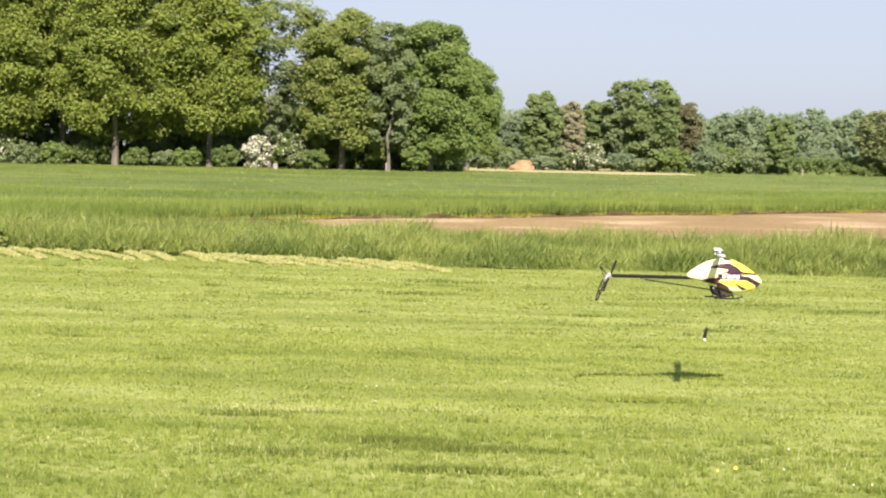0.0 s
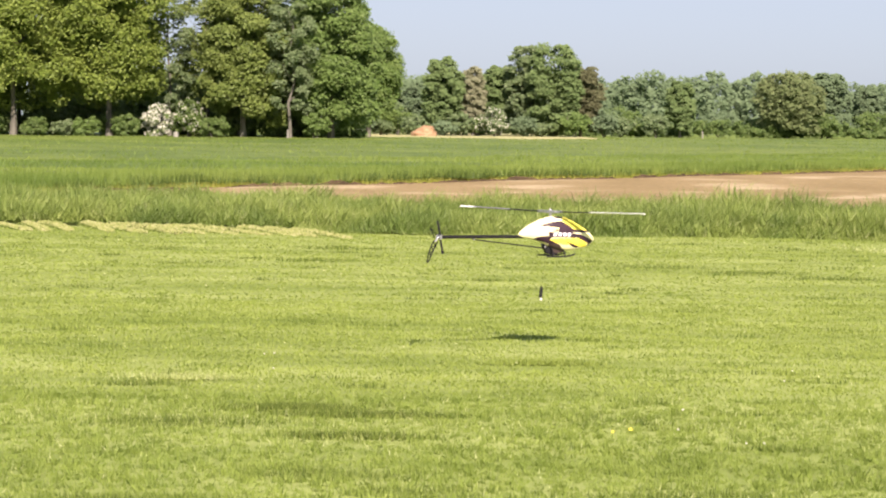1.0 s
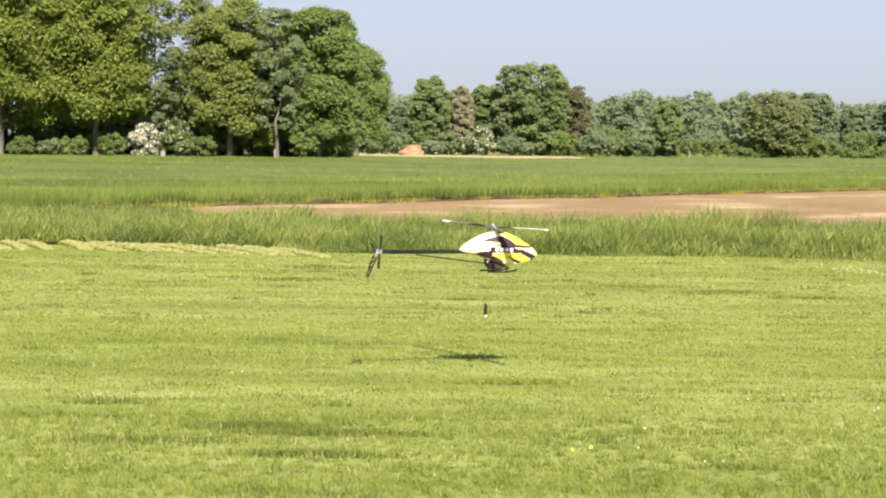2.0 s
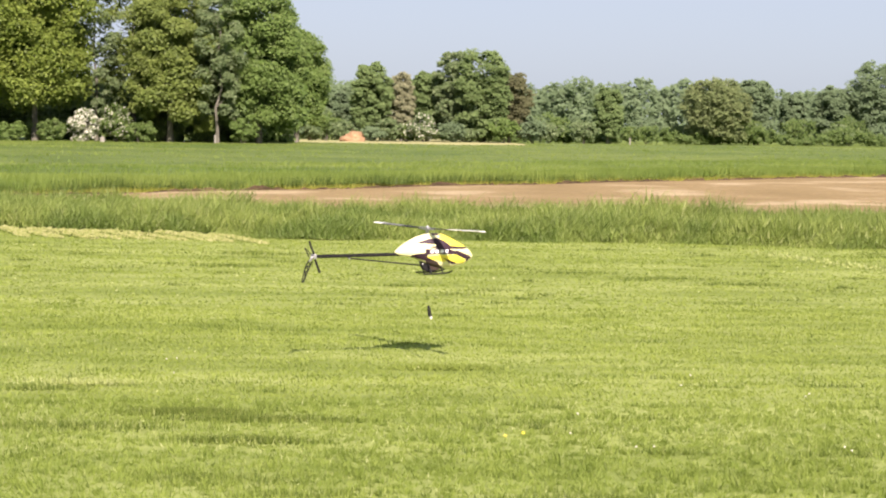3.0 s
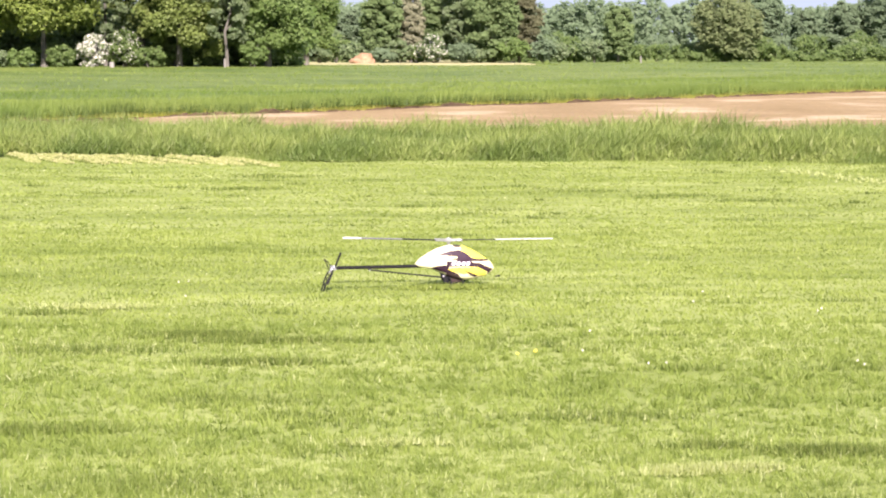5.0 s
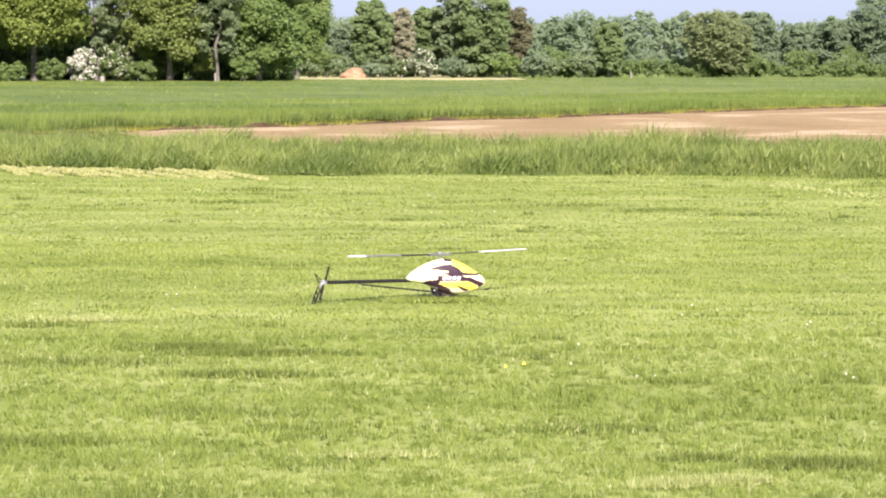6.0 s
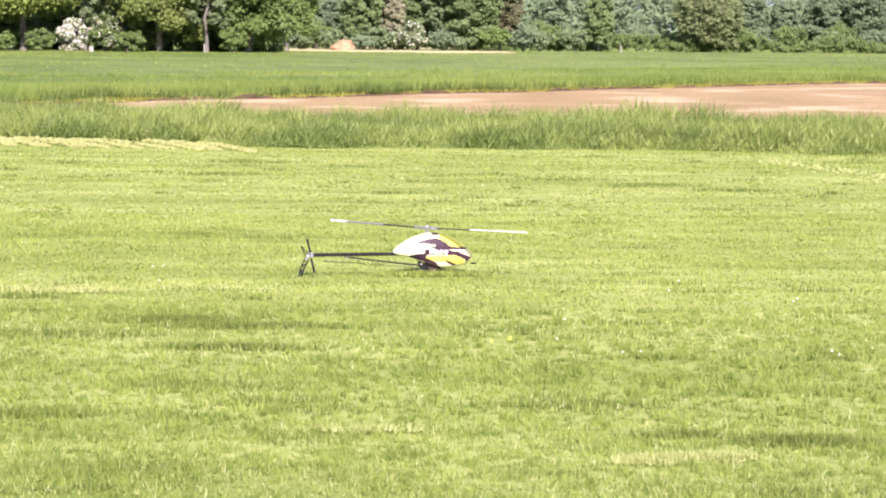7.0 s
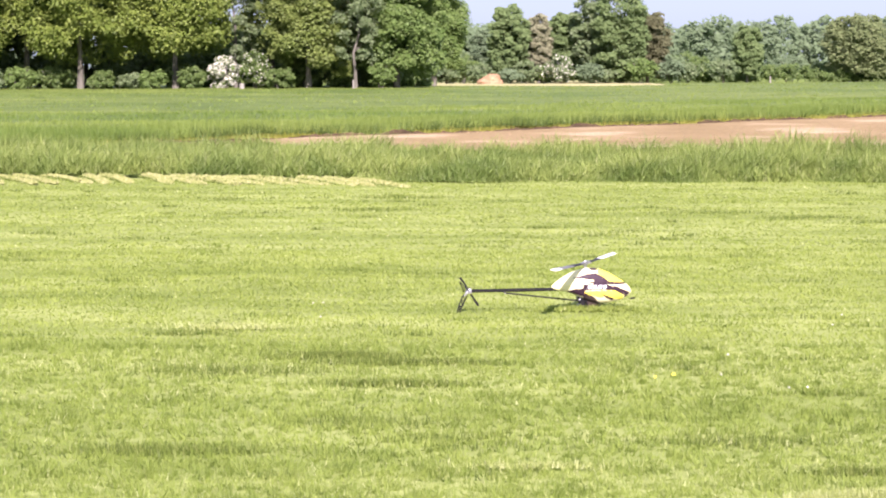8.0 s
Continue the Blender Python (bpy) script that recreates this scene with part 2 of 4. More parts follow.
def clump_leaves(rng, centres, radii, per, size, flat=0.75, face=0.0):
    """Leaves in a shell round each clump, facing outwards and upwards; face turns them to the light."""
    k = len(centres)
    d = rng.normal(0, 1, (k, per, 3))
    d[..., 2] += 0.35
    d /= np.linalg.norm(d, axis=2)[..., None]
    r = radii[:, None] * rng.uniform(0.55, 1.08, (k, per))
    pts = centres[:, None] + d * r[..., None] * np.array([1, 1, flat])
    nrm = d * (1 - face) + rng.normal(0, 0.35, d.shape) + np.array([0.05, -0.25, 0.35]) * (1 + 1.2 * face)
    sz = size * rng.uniform(0.6, 1.3, k * per)
    return leaves_at(rng, pts.reshape(-1, 3), nrm.reshape(-1, 3), sz)


def tube(bm, pts, radii, sides=8, cap=True):
    """A tapered tube through the points."""
    rings = []
    for i, p in enumerate(pts):
        p = Vector(p)
        d = (Vector(pts[min(i + 1, len(pts) - 1)]) - Vector(pts[max(i - 1, 0)])).normalized()
        u = d.orthogonal().normalized() if abs(d.z) < 0.9 else Vector((1, 0, 0))
        u = (u - d * u.dot(d)).normalized()
        v = d.cross(u)
        rings.append([bm.verts.new(p + (u * math.cos(a) + v * math.sin(a)) * radii[i]) for a in [6.28318 * k / sides for k in range(sides)]])
    for r0, r1 in zip(rings, rings[1:]):
        for k in range(sides):
            bm.faces.new((r0[k], r0[(k + 1) % sides], r1[(k + 1) % sides], r1[k]))
    if cap:
        bm.faces.new(rings[0][::-1])
        bm.faces.new(rings[-1])


# ---- the ground ----
ground = tagged(grid_mesh("ground", np.array([-2500, -400, -120, -40, -15, 0, 15, 40, 120, 400, 2500.0]),
                          np.array([-2500, -300, -60, -10, 0, 15, 35, 90, 200, 400, 900, 2800.0]), lambda X, Y: X * 0 - 0.06, M_GROUND),
                "flat green farmland reaching to the horizon", "ground", kind="structure")
rng = np.random.RandomState(7)
EDGE = lambda x: 32.3 - 0.11 * x + 0.12 * np.sin(x * 1.7) + 0.08 * np.sin(x * 4.1 + 1)      # where the mown lawn ends
DIRT_FAR = lambda x: 59.5 + 1.22 * x + 0.35 * np.sin(x * 0.9) - np.maximum(0, x - 18) * 0.3   # where the bare soil ends

lawn = tagged(grid_mesh("lawn", np.linspace(-32, 32, 193), np.linspace(-20, 33.4, 161), lambda X, Y: 0.012 * wobble(X, Y, 1, 0.25) - 0.012, M_LAWN_SOIL),
              "short mown meadow lawn with pale mowing streaks", "lawn", kind="structure")


def streak(x, y):
    """Long drifts across the mowing direction: high where cut grass lies, low where it stands longer."""
    return 0.7 * wobble(x * 0.16, y, 2, 0.55) + 0.5 * wobble(x * 0.3, y, 21, 1.2)


def lawn_grass():
    sets, cut = [], []
    for y0, y1, dens, ln, wd, per in ((6.2, 9, 10500, 0.040, 0.0052, 14), (9, 13, 6200, 0.036, 0.0075, 14), (13, 20, 2500, 0.024, 0.016, 8), (20, 33, 720, 0.016, 0.042, 3)):
        w0, w1 = -0.30 * y1 - 0.3, 0.28 * y1 + 0.3
        n = int((y1 - y0) * (w1 - w0) * dens)
        k = n // per
        # tufts: blades that share a root, a height and a way of leaning
        x, y = rng.uniform(w0, w1, k), rng.uniform(y0, y1, k)
        keep = y < EDGE(x) + 0.2
        x, y = x[keep], y[keep]
        st = streak(x, y)
        hh = ln * np.exp(rng.normal(0, 0.28 if per > 10 else 0.12, len(x))) * (1 - 0.22 * st + 0.25 * wobble(x, y, 3, 1.8))
        lay = rng.uniform(0, 6.283, len(x))
        x, y, hh, lay = (np.repeat(v, per) for v in (x, y, hh, lay))
        m, spread = len(x), 0.012 if per > 10 else 0.05
        h = np.maximum(hh * rng.uniform(0.5, 1.2, m), 0.008)
        base = np.stack([x + rng.normal(0, spread * 1.3, m), y + rng.normal(0, spread, m), 0.012 * wobble(x, y, 1, 0.25) - 0.014], 1)
        b, tilt = lay + rng.normal(0, 0.9, m), np.abs(rng.normal(0.75, 0.35, m))
        a = rng.uniform(0, 6.283, m)
        side = np.stack([np.cos(a), np.sin(a), a * 0], 1) * (wd * 0.5 * rng.uniform(0.6, 1.2, m))[:, None]
        up = np.stack([np.cos(b) * np.sin(tilt), np.sin(b) * np.sin(tilt), np.cos(tilt)], 1) * h[:, None]
        sets.append(np.stack([base - side, base + side, base + up], 1).reshape(-1, 3))
        m = n // (9 if y0 < 13 else 40)
        x, y = rng.uniform(w0, w1, m), rng.uniform(y0, y1, m)
        keep = (y < EDGE(x)) & (streak(x, y) + rng.normal(0, 0.5, m) > 0.3)
        x, y = x[keep], y[keep]
        m = len(x)
        cut.append(blades(rng, np.stack([x, y, rng.uniform(0.002, 0.012, m)], 1), rng.uniform(0.02, 0.045, m) * (1 if y0 < 13 else 0.5), wd * rng.uniform(0.5, 0.9, m), 1.1))
    for px, py, sx, sy, n in ((1.22, 8.24, 0.16, 0.06, 1300), (1.46, 8.30, 0.18, 0.05, 1300), (-1.94, 13.75, 0.4, 0.12, 1200), (0.03, 8.9, 0.4, 0.06, 500)):
        x, y = rng.normal(px, sx / 2, n), rng.normal(py, sy / 2, n)
        cut.append(blades(rng, np.stack([x, y, rng.uniform(0.0, 0.012, n)], 1), rng.uniform(0.025, 0.045, n), rng.uniform(0.004, 0.009, n), 0.9))
    n = 1500
    x, y = rng.normal(0.50, 0.20, n), rng.normal(14.94, 0.045, n)
    sets.append(blades(rng, np.stack([x, y, x * 0 - 0.012], 1), rng.uniform(0.025, 0.048, n), rng.uniform(0.006, 0.012, n), 0.75))
    ty = rng.uniform(22, 29.5, 1500)
    tx = 5.7 + (28.44 - ty) * 0.29 + 0.02 * (28.44 - ty) ** 2 * 0.3 + rng.normal(0, 0.16, 1500)
    cut.append(blades(rng, np.stack([tx, ty, rng.uniform(0.01, 0.03, 1500)], 1), rng.uniform(0.02, 0.05, 1500), rng.uniform(0.015, 0.03, 1500), 1.0))
    tagged(raw_mesh("lawn_grass", np.concatenate(sets[:2]), 3, M_LAWN), "short mown yellow-green grass blades", "grass", kind="stuff")
    tagged(raw_mesh("lawn_grass", np.concatenate(sets[2:]), 3, M_LAWN_FAR), "short evenly mown pale green grass", "grass", kind="stuff")
    tagged(raw_mesh("grass_clippings", np.concatenate(cut), 3, M_CLIP), "pale dry clippings lying in streaks on the mown grass", "clippings", kind="stuff")
    # long dark tufts that the mower missed
    sets = []
    r = np.random.RandomState(17)
    spots = [(-1.10, 12.38, 0.34, 0.10, 4600), (-0.62, 12.12, 0.55, 0.07, 2200), (-0.70, 11.3, 0.45, 0.07, 1500), (-2.19, 13.48, 0.3, 0.08, 420), (-1.75, 11.79, 0.6, 0.18, 1100), (-0.82, 10.02, 0.4, 0.16, 800),
             (-1.59, 9.28, 0.5, 0.1, 1200), (1.04, 9.59, 0.4, 0.16, 500), (-0.39, 9.6, 0.4, 0.16, 450), (-0.91, 8.09, 0.4, 0.16, 450), (1.70, 7.65, 0.4, 0.18, 450), (1.42, 8.80, 0.20, 0.05, 700), (1.92, 8.68, 0.30, 0.09, 2600),
             (2.32, 24.98, 0.7, 0.25, 600), (3.36, 24.24, 0.6, 0.2, 500), (4.19, 23.46, 0.6, 0.2, 500), (-1.8, 25.64, 0.6, 0.2, 500), (-1.59, 28.14, 0.7, 0.3, 600)]
    for k in range(150):
        yy = 6.5 + 25 * r.uniform(0, 1) ** 0.75
        spots.append((r.uniform(-0.25, 0.25) * yy, yy, r.uniform(0.08, 0.5), r.uniform(0.02, 0.08), int(r.uniform(15, 110))))
    for tx, ty, sx, sy, n in spots:
        n = int(n * 0.75)
        x, y = r.normal(tx, sx / 2, n), r.normal(ty, sy / 2, n)
        sets.append(blades(r, np.stack([x, y, x * 0 - 0.01], 1), r.uniform(0.03, 0.058, n), r.uniform(0.005, 0.009, n) * (1 + 0.03 * ty), 0.6))
    tagged(raw_mesh("grass_tufts", np.concatenate(sets), 3, M_TUFT), "darker tufts of longer grass left by the mower", "grass", kind="stuff")


lawn_grass()


def hay_line():
    """Slanted swaths of cut grass side by side, with a seam of standing grass between them."""
    sets, seam = [], []
    for k in range(30):
        cx, n = -2.2 - 0.46 * k - rng.uniform(-0.14, 0.14), 1300
        left = min(max((-cx - 1.5) / 3.0, 0), 1)
        cy = float(EDGE(cx)) - 1.15 + left * 1.0
        u, w = rng.uniform(-1, 1, n), rng.uniform(-1, 1, n)
        ln, top = rng.uniform(0.40, 0.75), (0.032 if k else 0.02) * rng.uniform(0.6, 1.4)
        taper = np.sqrt(1 - u * u * 0.96) * (1.15 - 0.35 * u)
        x = cx + u * ln + w * 0.095 * taper + 0.05 * wobble(u * 0.5, u * 0, 70 + k, 1.0)
        y = cy - u * 1.2 + rng.normal(0, 0.05, n)
        z = top * taper * (1 - w * w) * rng.uniform(0.35, 1.0, n)
        sets.append(leaves_at(rng, np.stack([x, y, z], 1), rng.normal(0, 0.45, (n, 3)) + np.array([0.1, -0.6, 1]), rng.uniform(0.03, 0.08, n)))
        m = 300
        u = rng.uniform(-0.8, 0.9, m)
        seam.append(blades(rng, np.stack([cx + u * ln - 0.15, cy - u * 1.2 + rng.normal(0, 0.04, m), u * 0 - 0.01], 1), rng.uniform(0.03, 0.065, m) * (1.05 - u * u), rng.uniform(0.012, 0.024, m), 0.5))
    tagged(raw_mesh("hay_windrow", np.concatenate(sets), 3, M_HAY), "low windrow of pale dry grass clippings", "hay", kind="stuff")
    tagged(raw_mesh("seam_grass", np.concatenate(seam), 3, M_TUFT), "thin lines of uncut darker grass between the hay swaths", "grass", kind="stuff")


hay_line()


def tall_grass():
    k, per = 9500, 34
    cx = rng.uniform(-13.5, 14.5, k)
    left = np.clip((-cx - 1.5) / 3.0, 0, 1)
    cy = EDGE(cx) + 0.05 + left * 1.0 + rng.uniform(0, 1, k) ** 1.2 * (4.8 + left * 4)
    ch = rng.uniform(0.25, 0.46, k) * (1 + 0.35 * wobble(cx, cy, 5, 0.2) + 0.25 * wobble(cx, cy, 6, 0.7))
    ch *= np.clip((cy - EDGE(cx)) * 1.0 + 0.5, 0.45, 1) * (1 - 0.20 * left)
    x = (cx[:, None] + rng.normal(0, 0.12, (k, per))).ravel()
    y = (cy[:, None] + rng.normal(0, 0.12, (k, per))).ravel()
    h = (ch[:, None] * rng.uniform(0.4, 1.15, (k, per))).ravel()
    n = len(x)
    b = rng.uniform(0, 6.283, n)
    z = h * rng.uniform(0, 0.66, n)
    base = np.stack([x, y, z], 1)
    side = np.stack([np.cos(b * 3), np.sin(b * 3), b * 0], 1) * rng.uniform(0.005, 0.013, n)[:, None]
    out = np.abs(rng.normal(0.7, 0.45, n)) * (h - z)
    tip = base + np.stack([(np.cos(b) + 0.25) * out, np.sin(b) * out, h - z], 1)
    tagged(raw_mesh("tall_grass", np.stack([base - side, base + side, tip], 1).reshape(-1, 3), 3, M_TALL),
           "unmown tall green grass verge leaning in the wind", "tall grass", kind="stuff")


tall_grass()


def verge_fringe():
    """Half-high grass that eases the step from the mown lawn to the tall verge, and one dark weed clump."""
    n = 16000
    x = rng.uniform(-2.6, 14.0, n)
    y = EDGE(x) + 0.12 - np.abs(rng.normal(0, 0.16, n)) + 0.12 * wobble(x, x * 0, 81, 0.8)
    h = np.clip(0.13 + (y - EDGE(x)) * 0.25, 0.03, 0.2) * rng.uniform(0.5, 1.2, n)
    v = blades(rng, np.stack([x, y, x * 0 - 0.01], 1), h, rng.uniform(0.008, 0.018, n), 0.6)
    tagged(raw_mesh("verge_fringe", v, 3, M_TALL), "half-high green grass along the foot of the verge", "grass", kind="stuff")
    m = 420
    c = np.stack([rng.normal(-9.45, 0.09, m), rng.normal(34.1, 0.09, m), rng.uniform(0.02, 0.40, m)], 1)
    root = thing("weed_clump", "dark green weed clump at the edge of the hay", "weed")
    root.location = (-9.45, 34.1, 0)
    raw_mesh("foliage", leaves_at(rng, c - np.array([-9.45, 34.1, 0]), rng.normal(0, 0.5, (m, 3)) + np.array([0, -0.4, 0.7]), rng.uniform(0.05, 0.11, m)), 3, M_TUFT, root)


verge_fringe()

dirt = tagged(grid_mesh("bare_field", np.linspace(-30, 60, 181), np.linspace(0, 1, 60), lambda X, Y: X * 0, M_DIRT),
              "strip of bare pinkish-brown tilled soil", "field", kind="structure")
for v in dirt.data.vertices:
    x, s = v.co.x, v.co.y
    far = max(38.5, float(DIRT_FAR(x)) + 0.6)
    y = 36.0 + (far - 36.0) * s
    v.co = (x, y, 0.02 + 0.006 * float(wobble(x, y, 8, 0.4)))


def soil_clods():
    """Loose clods scattered over the bare soil, thicker in a few dry patches."""
    r = np.random.RandomState(44)
    n = 5200
    x, q = r.uniform(-9, 24, n), r.uniform(0, 1, n)
    y = 38.0 + (np.maximum(38.5, DIRT_FAR(x)) - 38.0) * q
    ok = r.uniform(0, 1, n) < 0.55 + 0.5 * wobble(x * 0.5, y * 0.3, 45, 0.3)
    x, y = x[ok], y[ok]
    n = len(x)
    size = r.uniform(0.006, 0.018, n) * (1 + 0.9 * (r.uniform(0, 1, n) > 0.97))
    oct_ = np.array([(1, 0, 0), (0, 1, 0), (-1, 0, 0), (0, -1, 0), (0, 0, 1)], float)
    a = r.uniform(0, 6.283, n)
    p = oct_[None] * r.uniform(0.6, 1.3, (n, 5, 1)) * size[:, None, None] * np.array([1.3, 1.3, 0.9])
    p = np.stack([p[..., 0] * np.cos(a)[:, None] - p[..., 1] * np.sin(a)[:, None], p[..., 0] * np.sin(a)[:, None] + p[..., 1] * np.cos(a)[:, None], p[..., 2]], -1)
    p += np.stack([x, y, x * 0 + 0.018], 1)[:, None]
    v = p[:, [0, 1, 4, 1, 2, 4, 2, 3, 4, 3, 0, 4]].reshape(-1, 3)
    tagged(raw_mesh("soil_clods", v, 3, M_CLOD), "dry clods scattered over the bare soil", "soil clods", kind="stuff")


soil_clods()


def crop():
    """A cereal field: a bed of leaf tops with stalks along its open front."""
    def top(X, Y):
        return 0.30 + 0.05 * wobble(X * 0.5, Y, 9, 0.12) + 0.035 * wobble(X * 0.6, Y * 0.5, 10, 0.6)
    front = lambda x: np.maximum(DIRT_FAR(x), 46 + 0 * x)
    xs, ss = np.linspace(-75, 110, 260), np.linspace(0, 1, 90) ** 1.6
    X, S = np.meshgrid(xs, ss)
    end = np.where((X > -14) & (X < 16.5), 198, 232)
    Y = front(X) + 0.5 + (end - front(X) - 0.5) * S
    Z = top(X, Y) - 0.09
    Z[0] = 0.0
    Y[0] += 0.15
    V = np.stack([X, Y, Z], -1).reshape(-1, 3)
    nx = len(xs)
    i = (np.arange(len(ss) - 1)[:, None] * nx + np.arange(nx - 1)).ravel()
    me = bpy.data.meshes.new("crop_bed")
    me.from_pydata(V.tolist(), [], np.stack([i, i + 1, i + 1 + nx, i + nx], 1).tolist())
    me.materials.append(M_CROP)
    me.shade_smooth()
    bed = tagged(new("crop_field", me), "field of knee-high green cereal crop", "crop field", kind="stuff")
    sets = []
    for a, b, n, ln, wd in ((0, 5, 100000, 0.30, 0.026), (5, 30, 90000, 0.20, 0.05), (30, 170, 90000, 0.14, 0.16)):
        x = rng.uniform(-75, 110, n) * (0.40 if b < 10 else 0.6 if b < 40 else 1.0)
        y = front(x) + 0.15 + rng.uniform(a, b, n)
        ok = y < np.where((x > -14) & (x < 16.5), 198, 231)
        x, y = x[ok], y[ok]
        z = top(x, y) - 0.16
        h = ln * rng.uniform(0.6, 1.15, len(x))
        sets.append(blades(rng, np.stack([x, y, z], 1), h, wd * rng.uniform(0.6, 1.3, len(x)), 0.35, 0.05))
    raw = raw_mesh("crop_leaves", np.concatenate(sets), 3, M_CROP, bed)
    # a stretch of the front rows in darker green
    n = 42000
    x = rng.uniform(-10, 11, n)
    y = front(x) + 0.15 + rng.uniform(0, 1.3, n)
    ok = rng.uniform(0, 1, n) < 0.9 * np.clip((11 - x) / 9, 0, 1) * np.clip((x + 10) / 3, 0, 1) * (0.6 + 0.5 * wobble(x, y * 0.4, 33, 0.7))
    x, y = x[ok], y[ok]
    v = blades(rng, np.stack([x, y, top(x, y) - 0.22], 1), 0.29 * rng.uniform(0.5, 1.05, len(x)), rng.uniform(0.015, 0.03, len(x)), 0.4, 0.05)
    raw_mesh("crop_dark_leaves", v, 3, M_CROP_DEEP, bed)
    n = 52000
    x = rng.uniform(-30, 45, n)
    y = front(x) + 0.3 * wobble(x, x * 0, 31, 0.4) + np.abs(rng.normal(0, 0.4, n))
    v = blades(rng, np.stack([x, y, x * 0], 1), rng.uniform(0.0, 1.0, n) ** 1.5 * 0.19 + 0.03, rng.uniform(0.012, 0.028, n), 0.35)
    raw_mesh("crop_stalks", v, 3, M_CROP_LOW, bed)


crop()


def soil_ridge():
    """A broken ridge, darker brown, where the bare soil meets the crop."""
    xs, ys = np.linspace(-9, 40, 420), np.linspace(-1, 1, 7)
    X, S = np.meshgrid(xs, ys)
    high = np.clip(0.06 + 0.05 * wobble(X, X * 0, 61, 0.5) + 0.04 * wobble(X, S, 62, 2.3), 0.0, 0.16)
    V = np.stack([X, DIRT_FAR(X) - 0.25 + 0.16 * S + 0.06 * wobble(X, X * 0, 63, 0.9), high * (1 - S ** 2) - 0.015 + 0.012 * (np.abs(S) < 0.9)], -1).reshape(-1, 3)
    nx = len(xs)
    i = (np.arange(len(ys) - 1)[:, None] * nx + np.arange(nx - 1)).ravel()
    me = bpy.data.meshes.new("soil_ridge")
    me.from_pydata(V.tolist(), [], np.stack([i, i + 1, i + 1 + nx, i + nx], 1).tolist())
    me.materials.append(M_DARK_SOIL)
    tagged(new("soil_ridge", me), "low broken ridge of dark brown soil along the crop", "soil", kind="structure")


soil_ridge()
tagged(grid_mesh("stubble_field", np.linspace(-14, 16.5, 30), np.linspace(200, 330, 20), lambda X, Y: 0.02 + 0.02 * wobble(X, Y, 4, 0.05), M_PALE),
       "pale yellow stubble field in front of the far trees", "field", kind="structure")


def clay_heap():
    bm = bmesh.new()
    bmesh.ops.create_icosphere(bm, subdivisions=4, radius=1.0)
    for v in bm.verts:
        n = 1 + 0.25 * noise.noise(v.co * 1.7) + 0.1 * noise.noise(v.co * 5)
        v.co = Vector((v.co.x * 1.75 * n, v.co.y * 1.5 * n, max(-0.1, v.co.z * n * (1.75 + 0.3 * v.co.x - 0.3 * abs(v.co.x)))))
    ob = part("clay_heap", bm, M_HEAP, None)
    ob.location = (-3.65, 252, 0)
    ob.scale = (0.9, 0.9, 0.72)
    tagged(ob, "heap of orange-brown clay soil at the field edge", "soil heap")


clay_heap()


# ---- trees ----
def crown_clumps(r, w, hz, lobes, per_lobe, fine=1.0):
    """Puffs of leaves over the outer sides of large lobes that make up a broad rounded crown."""
    u = (np.arange(lobes) + r.uniform(0.2, 0.8, lobes)) / lobes
    z = np.clip(-0.92 + 1.80 * u + r.normal(0, 0.05, lobes), -0.95, 0.88)
    prof = np.sqrt(1 - np.maximum(z, 0) ** 2.2) * (1 - 0.22 * np.maximum(-z, 0))
    th = np.arange(lobes) * 2.39996 + r.normal(0, 0.35, lobes)
    q = np.stack([np.cos(th), np.sin(th), z * 0], 1)
    lr = r.uniform(0.24, 0.40, lobes) * w * (0.5 + 0.5 * fine)
    rad = np.maximum(prof * w * r.uniform(0.86, 1.04, lobes) - lr * 0.85, 0)
    lc = q * rad[:, None] + np.stack([z * 0, z * 0, z * (hz - lr * 0.5)], 1)
    d = q + np.stack([z * 0, z * 0, z * 0.8], 1)
    e = r.normal(0, 1, (lobes, per_lobe, 3)) + d[:, None] * 0.9 + np.array([0, -0.2, 0.35])
    e /= np.linalg.norm(e, axis=2)[..., None]
    c = lc[:, None] + e * lr[:, None, None] * r.uniform(0.7, 1.0, (lobes, per_lobe, 1)) * np.array([1, 1, 0.8])
    return c.reshape(-1, 3), np.repeat(lr, per_lobe)


